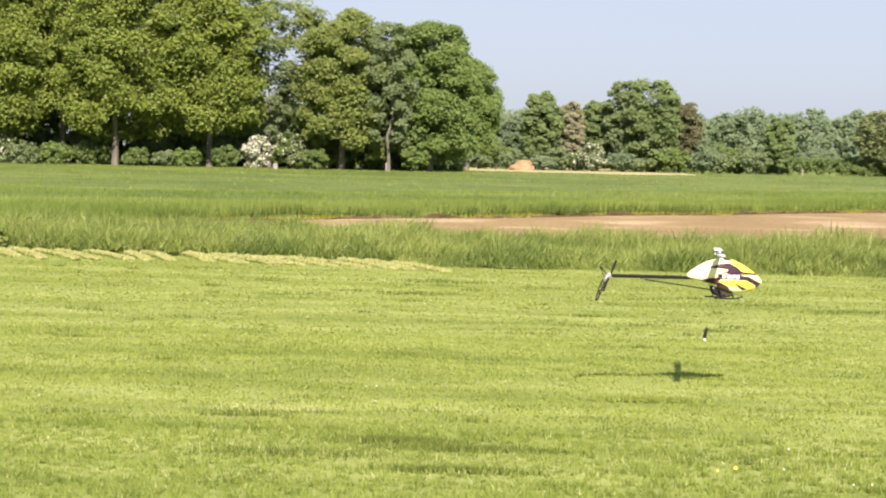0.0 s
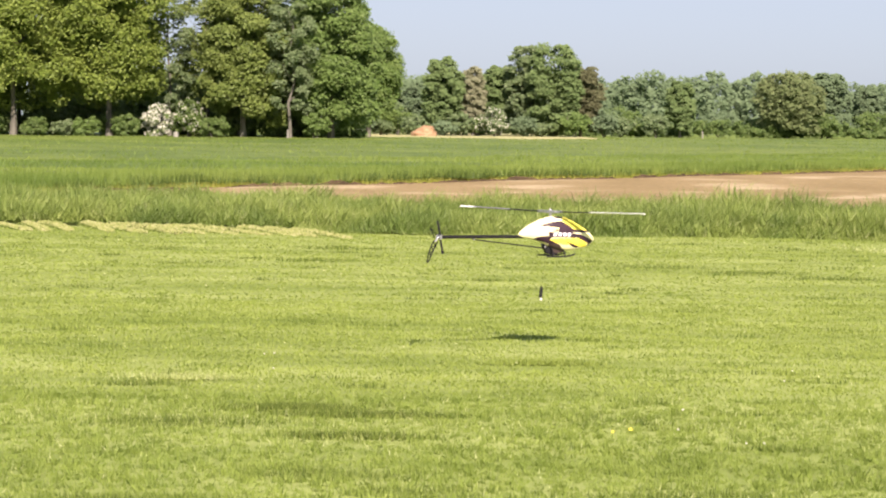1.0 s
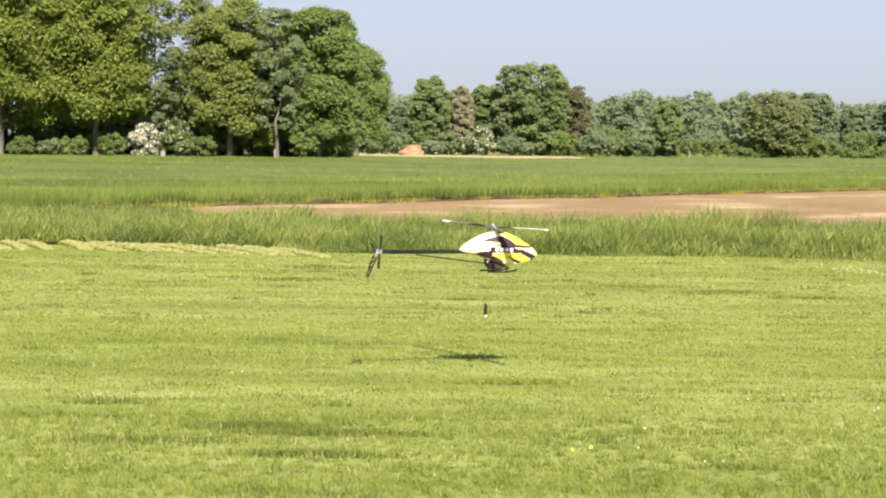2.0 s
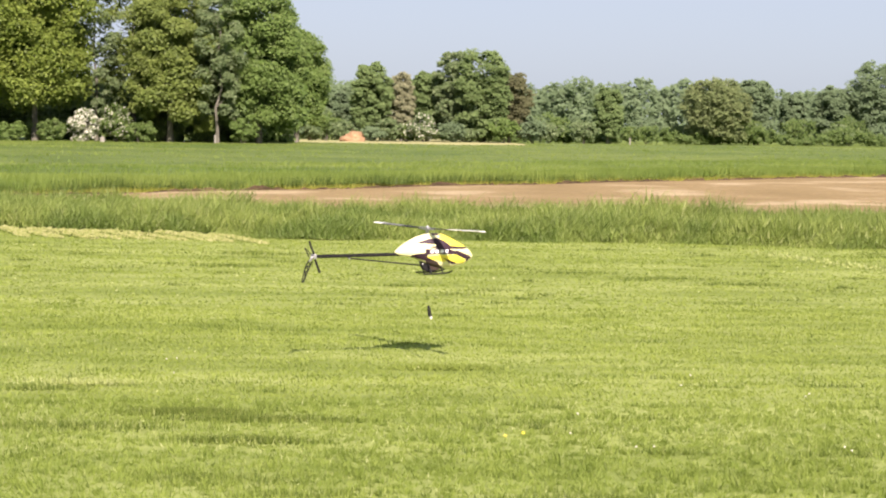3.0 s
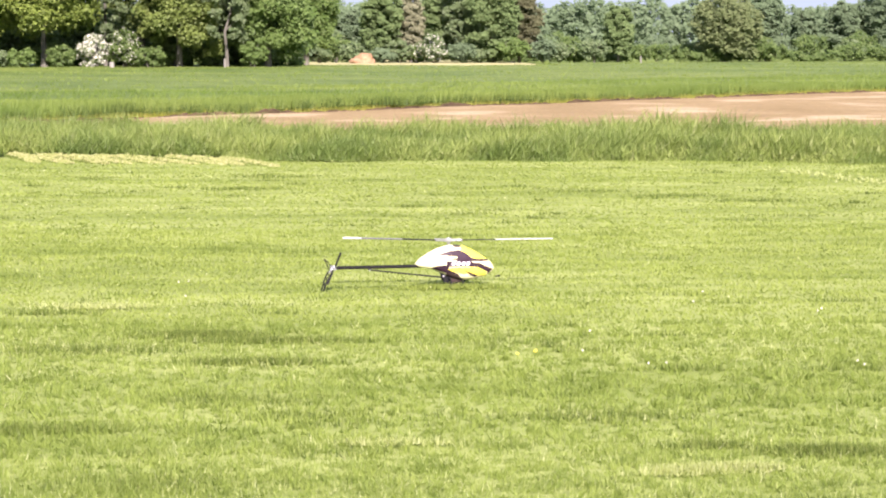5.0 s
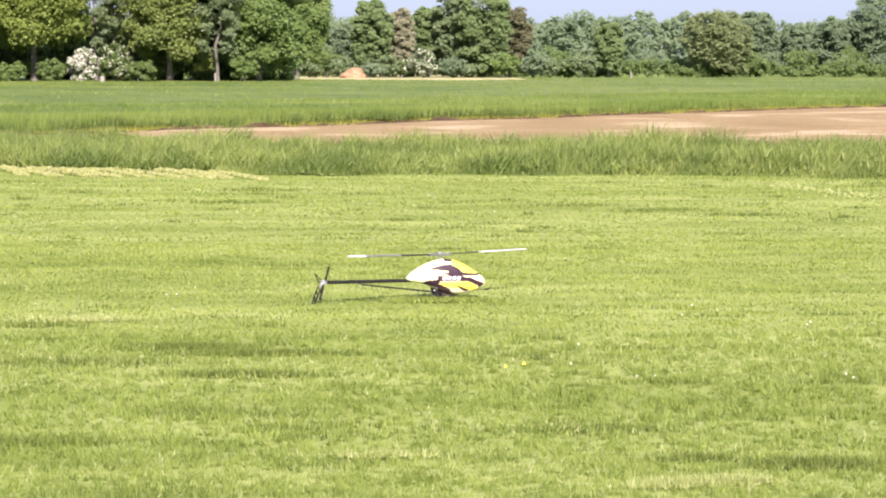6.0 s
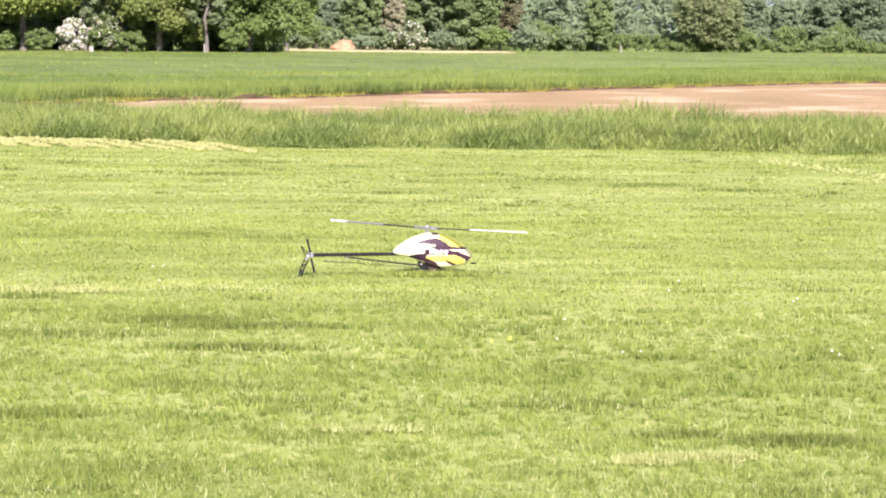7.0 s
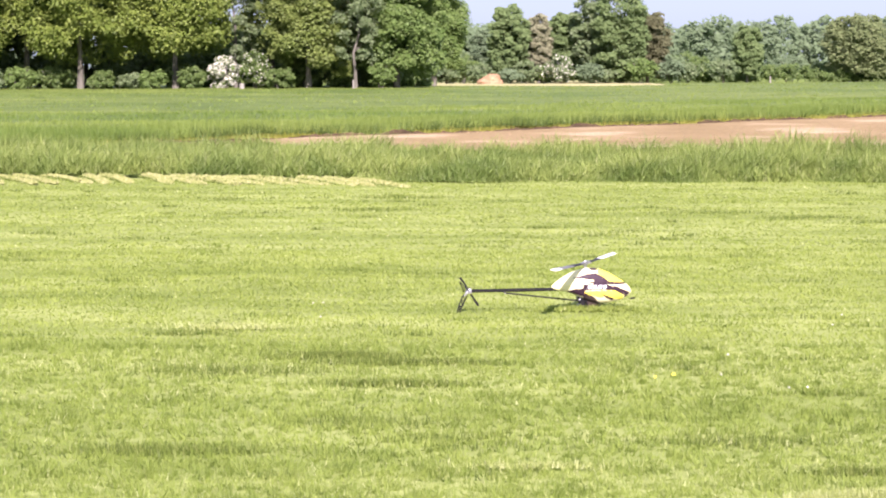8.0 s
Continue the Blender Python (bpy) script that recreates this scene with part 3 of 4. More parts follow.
def tree(name, x, y, h, w, base, leaves, label, seed, lean=0.0, lobes=20, per_lobe=13, per=55, size=0.24, group="", gap=0.0, trunk_r=0.22, category="tree", fill=500, fine=1.0):
    """A tapered trunk with limbs and a crown of leaf clumps between base and h, half-width w."""
    r = np.random.RandomState(seed)
    root = thing(name, label, category, group)
    root.location = (x, y, 0)
    bm = bmesh.new()
    k = 7
    pts = [(lean * (i / k) ** 2 * h + r.normal(0, 0.05) * i, r.normal(0, 0.05) * i, h * 0.86 * i / k - 0.05) for i in range(k + 1)]
    tube(bm, pts, [trunk_r * (1.35 if i == 0 else 1.0 - 0.85 * i / k) for i in range(k + 1)], 8)
    for j in range(9):
        i = r.randint(2, k)
        p = Vector(pts[i])
        a = r.uniform(0, 6.28)
        q = p + Vector((math.cos(a) * w * 0.5, math.sin(a) * w * 0.5, h * r.uniform(0.06, 0.14)))
        m = (p + q) / 2 + Vector((0, 0, -0.2))
        rr = trunk_r * (1.0 - 0.85 * i / k) * 0.55
        tube(bm, [p, m, q], [rr, rr * 0.7, rr * 0.25], 6)
    smooth(part("trunk", bm, M_BARK, root))
    cz, hz = (h + base) / 2, (h - base) / 2
    c, lr = crown_clumps(r, w, hz, lobes, per_lobe, fine)
    c[:, 0] += lean * h * ((c[:, 2] + hz) / (2 * hz))
    c[:, 2] += cz
    keep = (r.uniform(0, 1, len(c)) > gap) & (c[:, 2] > base * 0.7) & (c[:, 2] < h * 1.02)
    c, lr = c[keep], lr[keep]
    rr = r.uniform(0.45, 0.75, len(c)) * lr
    v = clump_leaves(r, c, rr, per, size, 0.62, 0.85 if fine < 1 else 0.6)
    if fill:
        # leaves in the shade within the crown
        d = r.normal(0, 1, (fill, 3))
        d /= np.linalg.norm(d, axis=1)[:, None]
        f = d * r.uniform(0.1, 0.75, fill)[:, None] * np.array([w, w, hz]) + np.array([0, 0, cz])
        v = np.concatenate([v, leaves_at(r, f, r.normal(0, 0.7, (fill, 3)) + np.array([0.1, -0.6, 0.6]), r.uniform(0.25, 0.5, fill))])
    raw_mesh("crown", v, 3, leaves, root)
    return root


def shrub(name, x, y, h, w, leaves, label, seed, per=50, size=0.18, clumps=70, blossom=0, category="shrub"):
    r = np.random.RandomState(seed)
    root = thing(name, label, category)
    root.location = (x, y, 0)
    for j in range(4):
        bm = bmesh.new()
        a = r.uniform(0, 6.28)
        tube(bm, [(0.1 * math.cos(a), 0.1 * math.sin(a), -0.05), (0.3 * w * math.cos(a), 0.3 * w * math.sin(a), h * 0.4), (0.55 * w * math.cos(a), 0.5 * w * math.sin(a), h * 0.75)], [0.06, 0.04, 0.015], 5)
        part("stem", bm, M_BARK, root)
    d = r.normal(0, 1, (clumps, 3))
    d /= np.linalg.norm(d, axis=1)[:, None]
    c = d * r.uniform(0.4, 0.85, clumps)[:, None] * np.array([w, w * 0.8, h * 0.5])
    c[:, 2] += h * 0.5
    rr = r.uniform(0.7, 1.2, clumps) * min(w, h) * 0.19
    raw_mesh("foliage", clump_leaves(r, c, rr, per, size, 0.75, 0.8 if y > 240 else 0.3), 3, leaves, root)
    if blossom:
        raw_mesh("blossom", clump_leaves(r, c, rr * 1.06, blossom, size * 0.8), 3, BLOSSOM, root)
    return root


OAKL = "tall spreading oak in fresh yellow-green spring leaf"
MAPLEL = "dense round-topped maple in deep green leaf"
for i, (x, y, h, w, b, m, lab, lobes) in enumerate((
        (-49.5, 178, 20.5, 5.6, 1.9, OAK, OAKL, 60), (-43.6, 182, 22.0, 6.0, 4.6, OAK, OAKL, 66), (-38.0, 178, 21.5, 5.2, 2.3, OAK, OAKL, 62),
        (-29.9, 179, 19.0, 5.0, 2.8, OAK, OAKL, 58), (-55.5, 180, 20.0, 5.6, 3.0, OAK, OAKL, 40),
        (-18.4, 180, 14.4, 4.0, 1.2, OAK_DULL, "broad oak with muted green leaves hanging low", 46),
        (-9.0, 215, 11.6, 3.6, 1.8, MAPLE, MAPLEL, 40), (-10.9, 182, 13.8, 3.9, 0.9, MAPLE, MAPLEL, 48))):
    tree("maple_tree" if m is MAPLE else "oak_tree", x, y, h, w, b, m, lab, 20 + i, lobes=lobes, per_lobe=14, per=76, size=0.23, group="tree row at the field edge", trunk_r=0.26, fill=3500)
tree("birch_tree", -14.2, 178.5, 13.4, 2.2, 1.8, BIRCH, "slender half-bare birch with sparse grey-green leaves", 40, lobes=36, per_lobe=10, per=44, size=0.18, gap=0.15, trunk_r=0.15, fill=300)
tree("ash_tree", -25.2, 183, 16.2, 2.4, 1.5, BIRCH, "thin-leaved ash letting the sky show through", 41, lobes=36, per_lobe=9, per=44, size=0.2, gap=0.12, trunk_r=0.16, fill=250)
tree("ash_tree", -22.2, 185, 15.6, 3.3, 3.0, OAK_DULL, "thin-leaved ash with an airy olive-green crown", 42, lobes=34, per_lobe=10, per=50, size=0.2, gap=0.12, trunk_r=0.25, fill=120)
tree("ash_tree", -15.6, 186, 13.4, 3.0, 3.0, BIRCH, "grey-green ash behind the birch", 43, lobes=28, per_lobe=11, per=60, size=0.21, trunk_r=0.25, fill=400)
# a second row stands behind and closes the wood
for i in range(9):
    tree("oak_tree", -57 + i * 5.4 + (1.5 if i > 4 else 0), 194 + (i % 3) * 2, (19, 18, 19, 16, 13, 6, 5, 11, 8)[i], 5.0, 0.0, OAK if i < 5 else MAPLE, "shaded oak standing deeper in the wood", 60 + i, lobes=30, per_lobe=10, per=32, size=0.45, group="trees behind the first row", fill=2500)

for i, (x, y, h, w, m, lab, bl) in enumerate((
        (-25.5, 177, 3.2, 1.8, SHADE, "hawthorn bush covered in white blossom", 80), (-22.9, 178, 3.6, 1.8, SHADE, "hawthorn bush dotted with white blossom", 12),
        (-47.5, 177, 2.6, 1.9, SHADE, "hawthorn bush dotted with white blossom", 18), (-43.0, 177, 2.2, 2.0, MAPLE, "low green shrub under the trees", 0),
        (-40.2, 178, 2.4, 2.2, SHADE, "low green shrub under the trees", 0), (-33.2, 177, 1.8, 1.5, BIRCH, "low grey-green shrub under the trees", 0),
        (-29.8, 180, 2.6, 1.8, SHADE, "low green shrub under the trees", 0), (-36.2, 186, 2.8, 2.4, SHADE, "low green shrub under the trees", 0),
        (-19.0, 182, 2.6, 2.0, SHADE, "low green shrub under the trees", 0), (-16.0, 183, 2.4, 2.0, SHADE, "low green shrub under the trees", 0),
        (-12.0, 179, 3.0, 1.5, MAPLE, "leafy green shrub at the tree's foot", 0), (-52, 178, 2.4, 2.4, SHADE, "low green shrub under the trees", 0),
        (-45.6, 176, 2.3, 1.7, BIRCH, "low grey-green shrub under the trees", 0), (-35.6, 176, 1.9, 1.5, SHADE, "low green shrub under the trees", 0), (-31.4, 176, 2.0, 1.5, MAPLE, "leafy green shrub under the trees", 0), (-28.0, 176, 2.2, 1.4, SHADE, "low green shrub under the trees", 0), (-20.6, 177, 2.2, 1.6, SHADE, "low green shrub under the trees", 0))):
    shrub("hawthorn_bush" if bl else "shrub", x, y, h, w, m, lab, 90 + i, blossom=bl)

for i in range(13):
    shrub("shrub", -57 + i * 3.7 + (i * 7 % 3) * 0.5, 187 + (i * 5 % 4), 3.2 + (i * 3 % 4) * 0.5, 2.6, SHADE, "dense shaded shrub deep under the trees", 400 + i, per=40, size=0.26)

FARL = "distant broad-leaved tree in green leaf beyond the fields"
for i, (x, y, h, w, m, lab) in enumerate((
        (-1.6, 264, 9.6, 2.7, HAZE_GREEN, FARL), (2.3, 265, 8.6, 1.6, BUD, "distant tree in pale brownish bud"), (5.6, 268, 8.8, 2.6, HAZE_GREEN, FARL),
        (8.9, 265, 11.4, 2.6, BIRCH, FARL), (12.5, 262, 11.3, 3.7, HAZE_GREEN, FARL), (16.2, 266, 8.8, 2.8, BROWN, "distant tree with bronze-brown leaves"),
        (-8.6, 290, 7.0, 3.0, HAZE_LEAF, FARL), (-4.4, 284, 7.4, 2.6, HAZE_LEAF, FARL), (30.6, 282, 7.4, 2.0, HAZE_GREEN, FARL), (46.6, 290, 8.8, 4.8, OLIVE, "distant round tree in olive-brown leaf"),
        (54.0, 300, 9.0, 3.2, HAZE_LEAF, FARL), (61.5, 310, 7.6, 2.2, HAZE_LEAF, FARL), (75.5, 315, 12.4, 4.8, HAZE_LEAF, FARL), (83, 318, 12.0, 4.5, HAZE_LEAF, FARL), (69, 316, 8.6, 3.4, HAZE_LEAF, FARL))):
    tree("far_tree", x, y, h * 1.06, w, 0.6, m, lab, 120 + i, lobes=70, per_lobe=8, per=22, size=0.34, group="trees beyond the stubble field", trunk_r=0.18, fill=2600, fine=0.55)
for i in range(22):
    x = -14 + i * 4.6 + (i * 7 % 5) * 0.6
    m = (SHADE, BIRCH, SHADE, HAZE_LEAF)[i % 4]
    bl = 14 if i in (3, 4) else 0
    shrub("hawthorn_bush" if bl else "hedge_shrub", x, 276 + (i * 5 % 7) + i * 1.4, 2.6 + (i * 3 % 5) * 0.5, 3.2, m, "hawthorn bush dotted with white blossom" if bl else "rounded hedge shrub along the far field edge", 160 + i, per=20, size=0.30, clumps=90, blossom=bl)


for i in range(17):
    x = -15 + i * 2.5 + (i * 7 % 4) * 0.4
    bl = 9 if i in (7, 8) else 0
    shrub("hawthorn_bush" if bl else "hedge_shrub", x, 258 + (i * 5 % 4), 3.4 if i == 12 else 1.9 + (i * 3 % 5) * 0.45, 2.2, MAPLE if i == 12 else (BIRCH, HAZE_LEAF, BIRCH, SHADE)[i % 4],
          "hawthorn bush dotted with white blossom" if bl else "fresh green hedge shrub before the far trees" if i == 12 else "grey-green hedge shrub between the far trees", 300 + i, per=26, size=0.28, clumps=75, blossom=bl)


def far_wood():
    """Many rounded crowns side by side, each a dome of leaf clumps."""
    r = np.random.RandomState(5)
    cs, rs = [], []
    for k in range(84):
        x, y = -85 + 255 * (k + r.uniform(0, 1)) / 84, r.uniform(430, 490)
        h = 12.9 + 0.9 * float(wobble(x, 0.0, 12, 0.02)) + r.uniform(-1.4, 0.9) + (y - 460) * 0.025
        w = r.uniform(3.4, 5.4)
        c, lr = crown_clumps(r, w, h * 0.5, 30, 6, 0.6)
        cs.append(c + np.array([x, y, h * 0.5]))
        rs.append(lr * 0.95)
    v = clump_leaves(r, np.concatenate(cs), np.concatenate(rs), 10, 0.66, 0.75, 1.0)
    n = 14000
    f = np.stack([r.uniform(-140, 170, n), r.uniform(440, 520, n), r.uniform(0.3, 10.0, n)], 1)
    v = np.concatenate([v, leaves_at(r, f, r.normal(0, 0.6, (n, 3)) + np.array([0, -1.0, 0.8]), r.uniform(0.7, 1.4, n))])
    tagged(raw_mesh("far_wood", v, 3, HAZE_LEAF), "distant mixed wood along the horizon", "wood", kind="stuff")


far_wood()


def far_hedge():
    """A low uneven hedge along the foot of the far trees."""
    r = np.random.RandomState(77)
    n = 1500
    x = r.uniform(-17, 100, n)
    h = np.clip(1.5 + 0.7 * wobble(x, x * 0, 51, 0.12) + 0.4 * wobble(x, x * 0, 52, 0.45), 0.7, 3.2)
    c = np.stack([x, 272 + 0.30 * (x + 14) + r.normal(0, 0.7, n), r.uniform(0.12, 1.0, n) ** 0.8 * h], 1)
    tagged(raw_mesh("far_hedge", clump_leaves(r, c, r.uniform(0.35, 0.7, n), 40, 0.26, 0.75, 0.7), 3, SHADE),
           "low uneven green hedge along the far field edge", "hedge", kind="stuff")


far_hedge()


def stake(name, x, y, h, r0, label):
    bm = bmesh.new()
    tube(bm, [(0, 0, -0.1), (0.01, 0, h * 0.5), (0.0, 0.01, h), (0, 0.01, h + r0 * 0.3)], [r0, r0 * 0.95, r0 * 0.9, r0 * 0.4], 8)
    ob = part(name, bm, M_POST, None)
    ob.location = (x, y, 0)
    tagged(ob, label, "post")


stake("fence_post", -14.3, 177, 0.9, 0.09, "short pale weathered wooden post in the crop edge")
stake("fence_post", -36.6, 177, 0.75, 0.28, "thick grey weathered wooden post under the trees")
stake("fence_post", -23.8, 176.5, 0.6, 0.24, "thick grey weathered wooden post beside the hawthorn")

stake("marker_post", 27.6, 231, 0.95, 0.10, "small whitish marker post at the far crop edge")

# ---- the model helicopter ----
P_WHITE = plain("canopy_pale_yellow", (0.80, 0.77, 0.43), 0.5, var=0.03, spec=0.25)
P_YELLOW = plain("canopy_yellow", (0.80, 0.70, 0.07), 0.5, var=0.06, spec=0.2)
P_CREAM = plain("canopy_cream", (0.80, 0.74, 0.34), 0.5, var=0.05, spec=0.2)
P_DARK = plain("canopy_dark_purple", (0.035, 0.018, 0.028), 0.5, spec=0.2)
P_LETTER = plain("canopy_lettering_white", (0.82, 0.82, 0.84), 0.5, var=0.03, spec=0.2)
P_BROWN = plain("lower_panel_brown", (0.06, 0.042, 0.036), 0.5, spec=0.3)
P_CARBON = plain("carbon_black", (0.014, 0.014, 0.015), 0.55, spec=0.12)
P_ALLOY = plain("brushed_alloy", (0.45, 0.45, 0.46), 0.45, 1.0)
P_BLADE = plain("blade_white", (0.80, 0.80, 0.78), 0.35, var=0.04)
P_SILVER = plain("blade_grey", (0.42, 0.43, 0.44), 0.4)
# darker copy of the blade colour, painting shade on one blade's middle
P_BLADE_SHADE = plain("blade_shade_grey", (0.13, 0.135, 0.13), 0.55, spec=0.2)
P_PETAL = plain("daisy_white", (0.62, 0.62, 0.52), 0.7)
P_RUBBER = plain("black_rubber", (0.014, 0.014, 0.014), 0.7, spec=0.2)


def inside(px, pz, poly):
    hit = False
    for (ax, az), (bx, bz) in zip(poly, poly[1:] + poly[:1]):
        if (az > pz) != (bz > pz) and px < (bx - ax) * (pz - az) / (bz - az) + ax:
            hit = not hit
    return hit


def box(bm, x0, x1, y0, y1, z0, z1, bevel=0.0):
    m = pose((x0 + x1) / 2, (y0 + y1) / 2, (z0 + z1) / 2) @ Matrix.Diagonal((x1 - x0, y1 - y0, z1 - z0, 1))
    g = bmesh.ops.create_cube(bm, size=1, matrix=m)
    if bevel:
        bmesh.ops.bevel(bm, geom=[e for e in {e for v in g["verts"] for e in v.link_edges}], offset=bevel, segments=2, affect="EDGES")


def interp(x, table):
    return float(np.interp(x, [a for a, b in table], [b for a, b in table]))


# the canopy's side outline: x forward of the mast, z below the rotor head
UPPER = [(-0.250, -0.165), (-0.22, -0.135), (-0.16, -0.095), (-0.09, -0.060), (0.0, -0.034), (0.05, -0.033), (0.11, -0.041), (0.17, -0.066), (0.226, -0.097), (0.28, -0.128), (0.32, -0.158), (0.345, -0.185), (0.352, -0.205)]
LOWER = [(-0.250, -0.178), (-0.225, -0.193), (-0.17, -0.204), (-0.11, -0.216), (-0.05, -0.243), (0.0, -0.270), (0.06, -0.288), (0.12, -0.292), (0.18, -0.288), (0.27, -0.266), (0.32, -0.242), (0.345, -0.222), (0.352, -0.210)]
WIDTH = [(-0.25, 0.012), (-0.22, 0.032), (-0.12, 0.062), (0.0, 0.08), (0.12, 0.086), (0.22, 0.074), (0.3, 0.045), (0.335, 0.024), (0.352, 0.006)]
DARK = ([(-0.093, -0.104), (0.004, -0.076), (0.083, -0.066), (0.149, -0.097), (0.182, -0.126), (0.304, -0.139), (0.304, -0.153), (0.185, -0.15), (0.163, -0.153), (0.243, -0.164), (0.344, -0.211), (0.333, -0.227), (0.301, -0.23), (0.228, -0.194), (0.141, -0.187), (0.011, -0.19), (-0.011, -0.237), (-0.061, -0.224), (-0.134, -0.205), (-0.112, -0.192), (-0.061, -0.181), (-0.009, -0.178), (-0.009, -0.148), (0.083, -0.145), (0.004, -0.137), (0.076, -0.123), (0.062, -0.112)],
        [(0.124, -0.213), (0.17, -0.23), (0.231, -0.257), (0.207, -0.268), (0.173, -0.255)],
        [(0.018, -0.024), (0.076, -0.024), (0.101, -0.049), (0.043, -0.049)],
        [(-0.011, -0.234), (0.011, -0.187), (-0.001, -0.205), (0.083, -0.244), (0.115, -0.278), (0.098, -0.312), (-0.011, -0.312)],
        [(0.301, -0.227), (0.333, -0.224), (0.301, -0.252)],)
YELLOW = ([(0.098, -0.031), (0.163, -0.045), (0.257, -0.093), (0.316, -0.137), (0.304, -0.139), (0.185, -0.126), (0.149, -0.097), (0.092, -0.068)],
        [(-0.004, -0.205), (0.04, -0.196), (0.141, -0.192), (0.124, -0.213), (0.173, -0.255), (0.156, -0.26), (0.098, -0.241), (0.043, -0.227)],
        [(0.141, -0.192), (0.228, -0.194), (0.298, -0.23), (0.286, -0.26), (0.231, -0.257), (0.17, -0.23), (0.124, -0.213)],)
CREAM = ([(-0.069, -0.109), (0.057, -0.113), (0.072, -0.12), (0.011, -0.131)],
        [(0.243, -0.153), (0.359, -0.175), (0.344, -0.211), (0.286, -0.181)],)
WHITE_IN = ([(0.098, -0.241), (0.156, -0.244), (0.178, -0.26), (0.173, -0.298), (0.115, -0.298), (0.083, -0.25)],)


def canopy(root):
    n, k = 150, 120
    bm = bmesh.new()
    rings = []
    for i in range(n + 1):
        x = -0.250 + 0.602 * i / n
        zu, zl, w = interp(x, UPPER), interp(x, LOWER), interp(x, WIDTH)
        zm = zu * 0.45 + zl * 0.55
        ring = []
        for j in range(k):
            a = 6.283185 * j / k
            c, s = math.cos(a), math.sin(a)
            y = w * math.copysign(abs(c) ** (0.85 if s > 0 else 0.6), c)
            z = zm + (zu - zm if s > 0 else zm - zl) * s
            ring.append(bm.verts.new((x, y, z)))
        rings.append(ring)
    for r0, r1 in zip(rings, rings[1:]):
        for j in range(k):
            f = bm.faces.new((r0[j], r0[(j + 1) % k], r1[(j + 1) % k], r1[j]))
            p = f.calc_center_median()
            p.x += abs(p.y) * 0.319
            idx = 0
            if any(inside(p.x, p.z, q) for q in DARK):
                idx = 2
            if any(inside(p.x, p.z, q) for q in YELLOW):
                idx = 1
            if any(inside(p.x, p.z, q) for q in WHITE_IN):
                idx = 0
            if any(inside(p.x, p.z, q) for q in CREAM):
                idx = 4
            if idx == 2 and p.z < -0.235 and p.x < 0.10:
                idx = 3
            f.material_index = idx
            f.smooth = True
    bm.faces.new(rings[0])
    bm.faces.new(rings[-1][::-1])
    bmesh.ops.recalc_face_normals(bm, faces=bm.faces)
    shell = part("canopy", bm, [P_WHITE, P_YELLOW, P_DARK, P_BROWN, P_CREAM], root, "glossy white canopy with yellow and dark swooshes")
    # a row of slanted white shapes on each flank in place of the maker's name
    for side in (-1, 1):
        for j, (x0, x1) in enumerate(((0.0, 0.026), (0.037, 0.063), (0.074, 0.100), (0.111, 0.135))):
            bm = bmesh.new()
            pts = []
            for z, sh in ((-0.178, 0.0), (-0.153, 0.005)):
                for x in (x0 + sh, x1 + sh):
                    zu, zl, w = interp(x, UPPER), interp(x, LOWER), interp(x, WIDTH)
                    zm = zu * 0.45 + zl * 0.55
                    s = (z - zm) / ((zu - zm) if z > zm else (zm - zl))
                    pts.append((x, side * (w * max(0.05, 1 - s * s) ** (0.425 if s > 0 else 0.3) + 0.0015), z))
            vs = [bm.verts.new(pts[q]) for q in (0, 1, 3, 2)]
            f = bm.faces.new(vs if side < 0 else vs[::-1])
            ex = bmesh.ops.extrude_face_region(bm, geom=[f])
            for v in [g for g in ex["geom"] if isinstance(g, bmesh.types.BMVert)]:
                v.co.y += side * 0.001
            part("decal", bm, P_LETTER, shell)
    return shell


def blade(bm, x0, x1, chord0, chord1, thick, n=6):
    """A rotor blade's aerofoil between two radii along +x."""
    prof = [(-0.35, 0.0), (-0.25, 0.45), (0.0, 0.5), (0.35, 0.25), (0.65, 0.0), (0.35, -0.2), (0.0, -0.4), (-0.25, -0.4)]
    rings = []
    for i in range(n + 1):
        x = x0 + (x1 - x0) * i / n
        c = chord0 + (chord1 - chord0) * i / n
        rings.append([bm.verts.new((x, -a * c, b * thick)) for a, b in prof])
    for r0, r1 in zip(rings, rings[1:]):
        for j in range(len(prof)):
            bm.faces.new((r0[j], r0[(j + 1) % 8], r1[(j + 1) % 8], r1[j]))
    bm.faces.new(rings[0][::-1])
    bm.faces.new(rings[-1])
    bmesh.ops.recalc_face_normals(bm, faces=bm.faces)


def turned(bm, m):
    bmesh.ops.transform(bm, matrix=m, verts=bm.verts)
    return bm


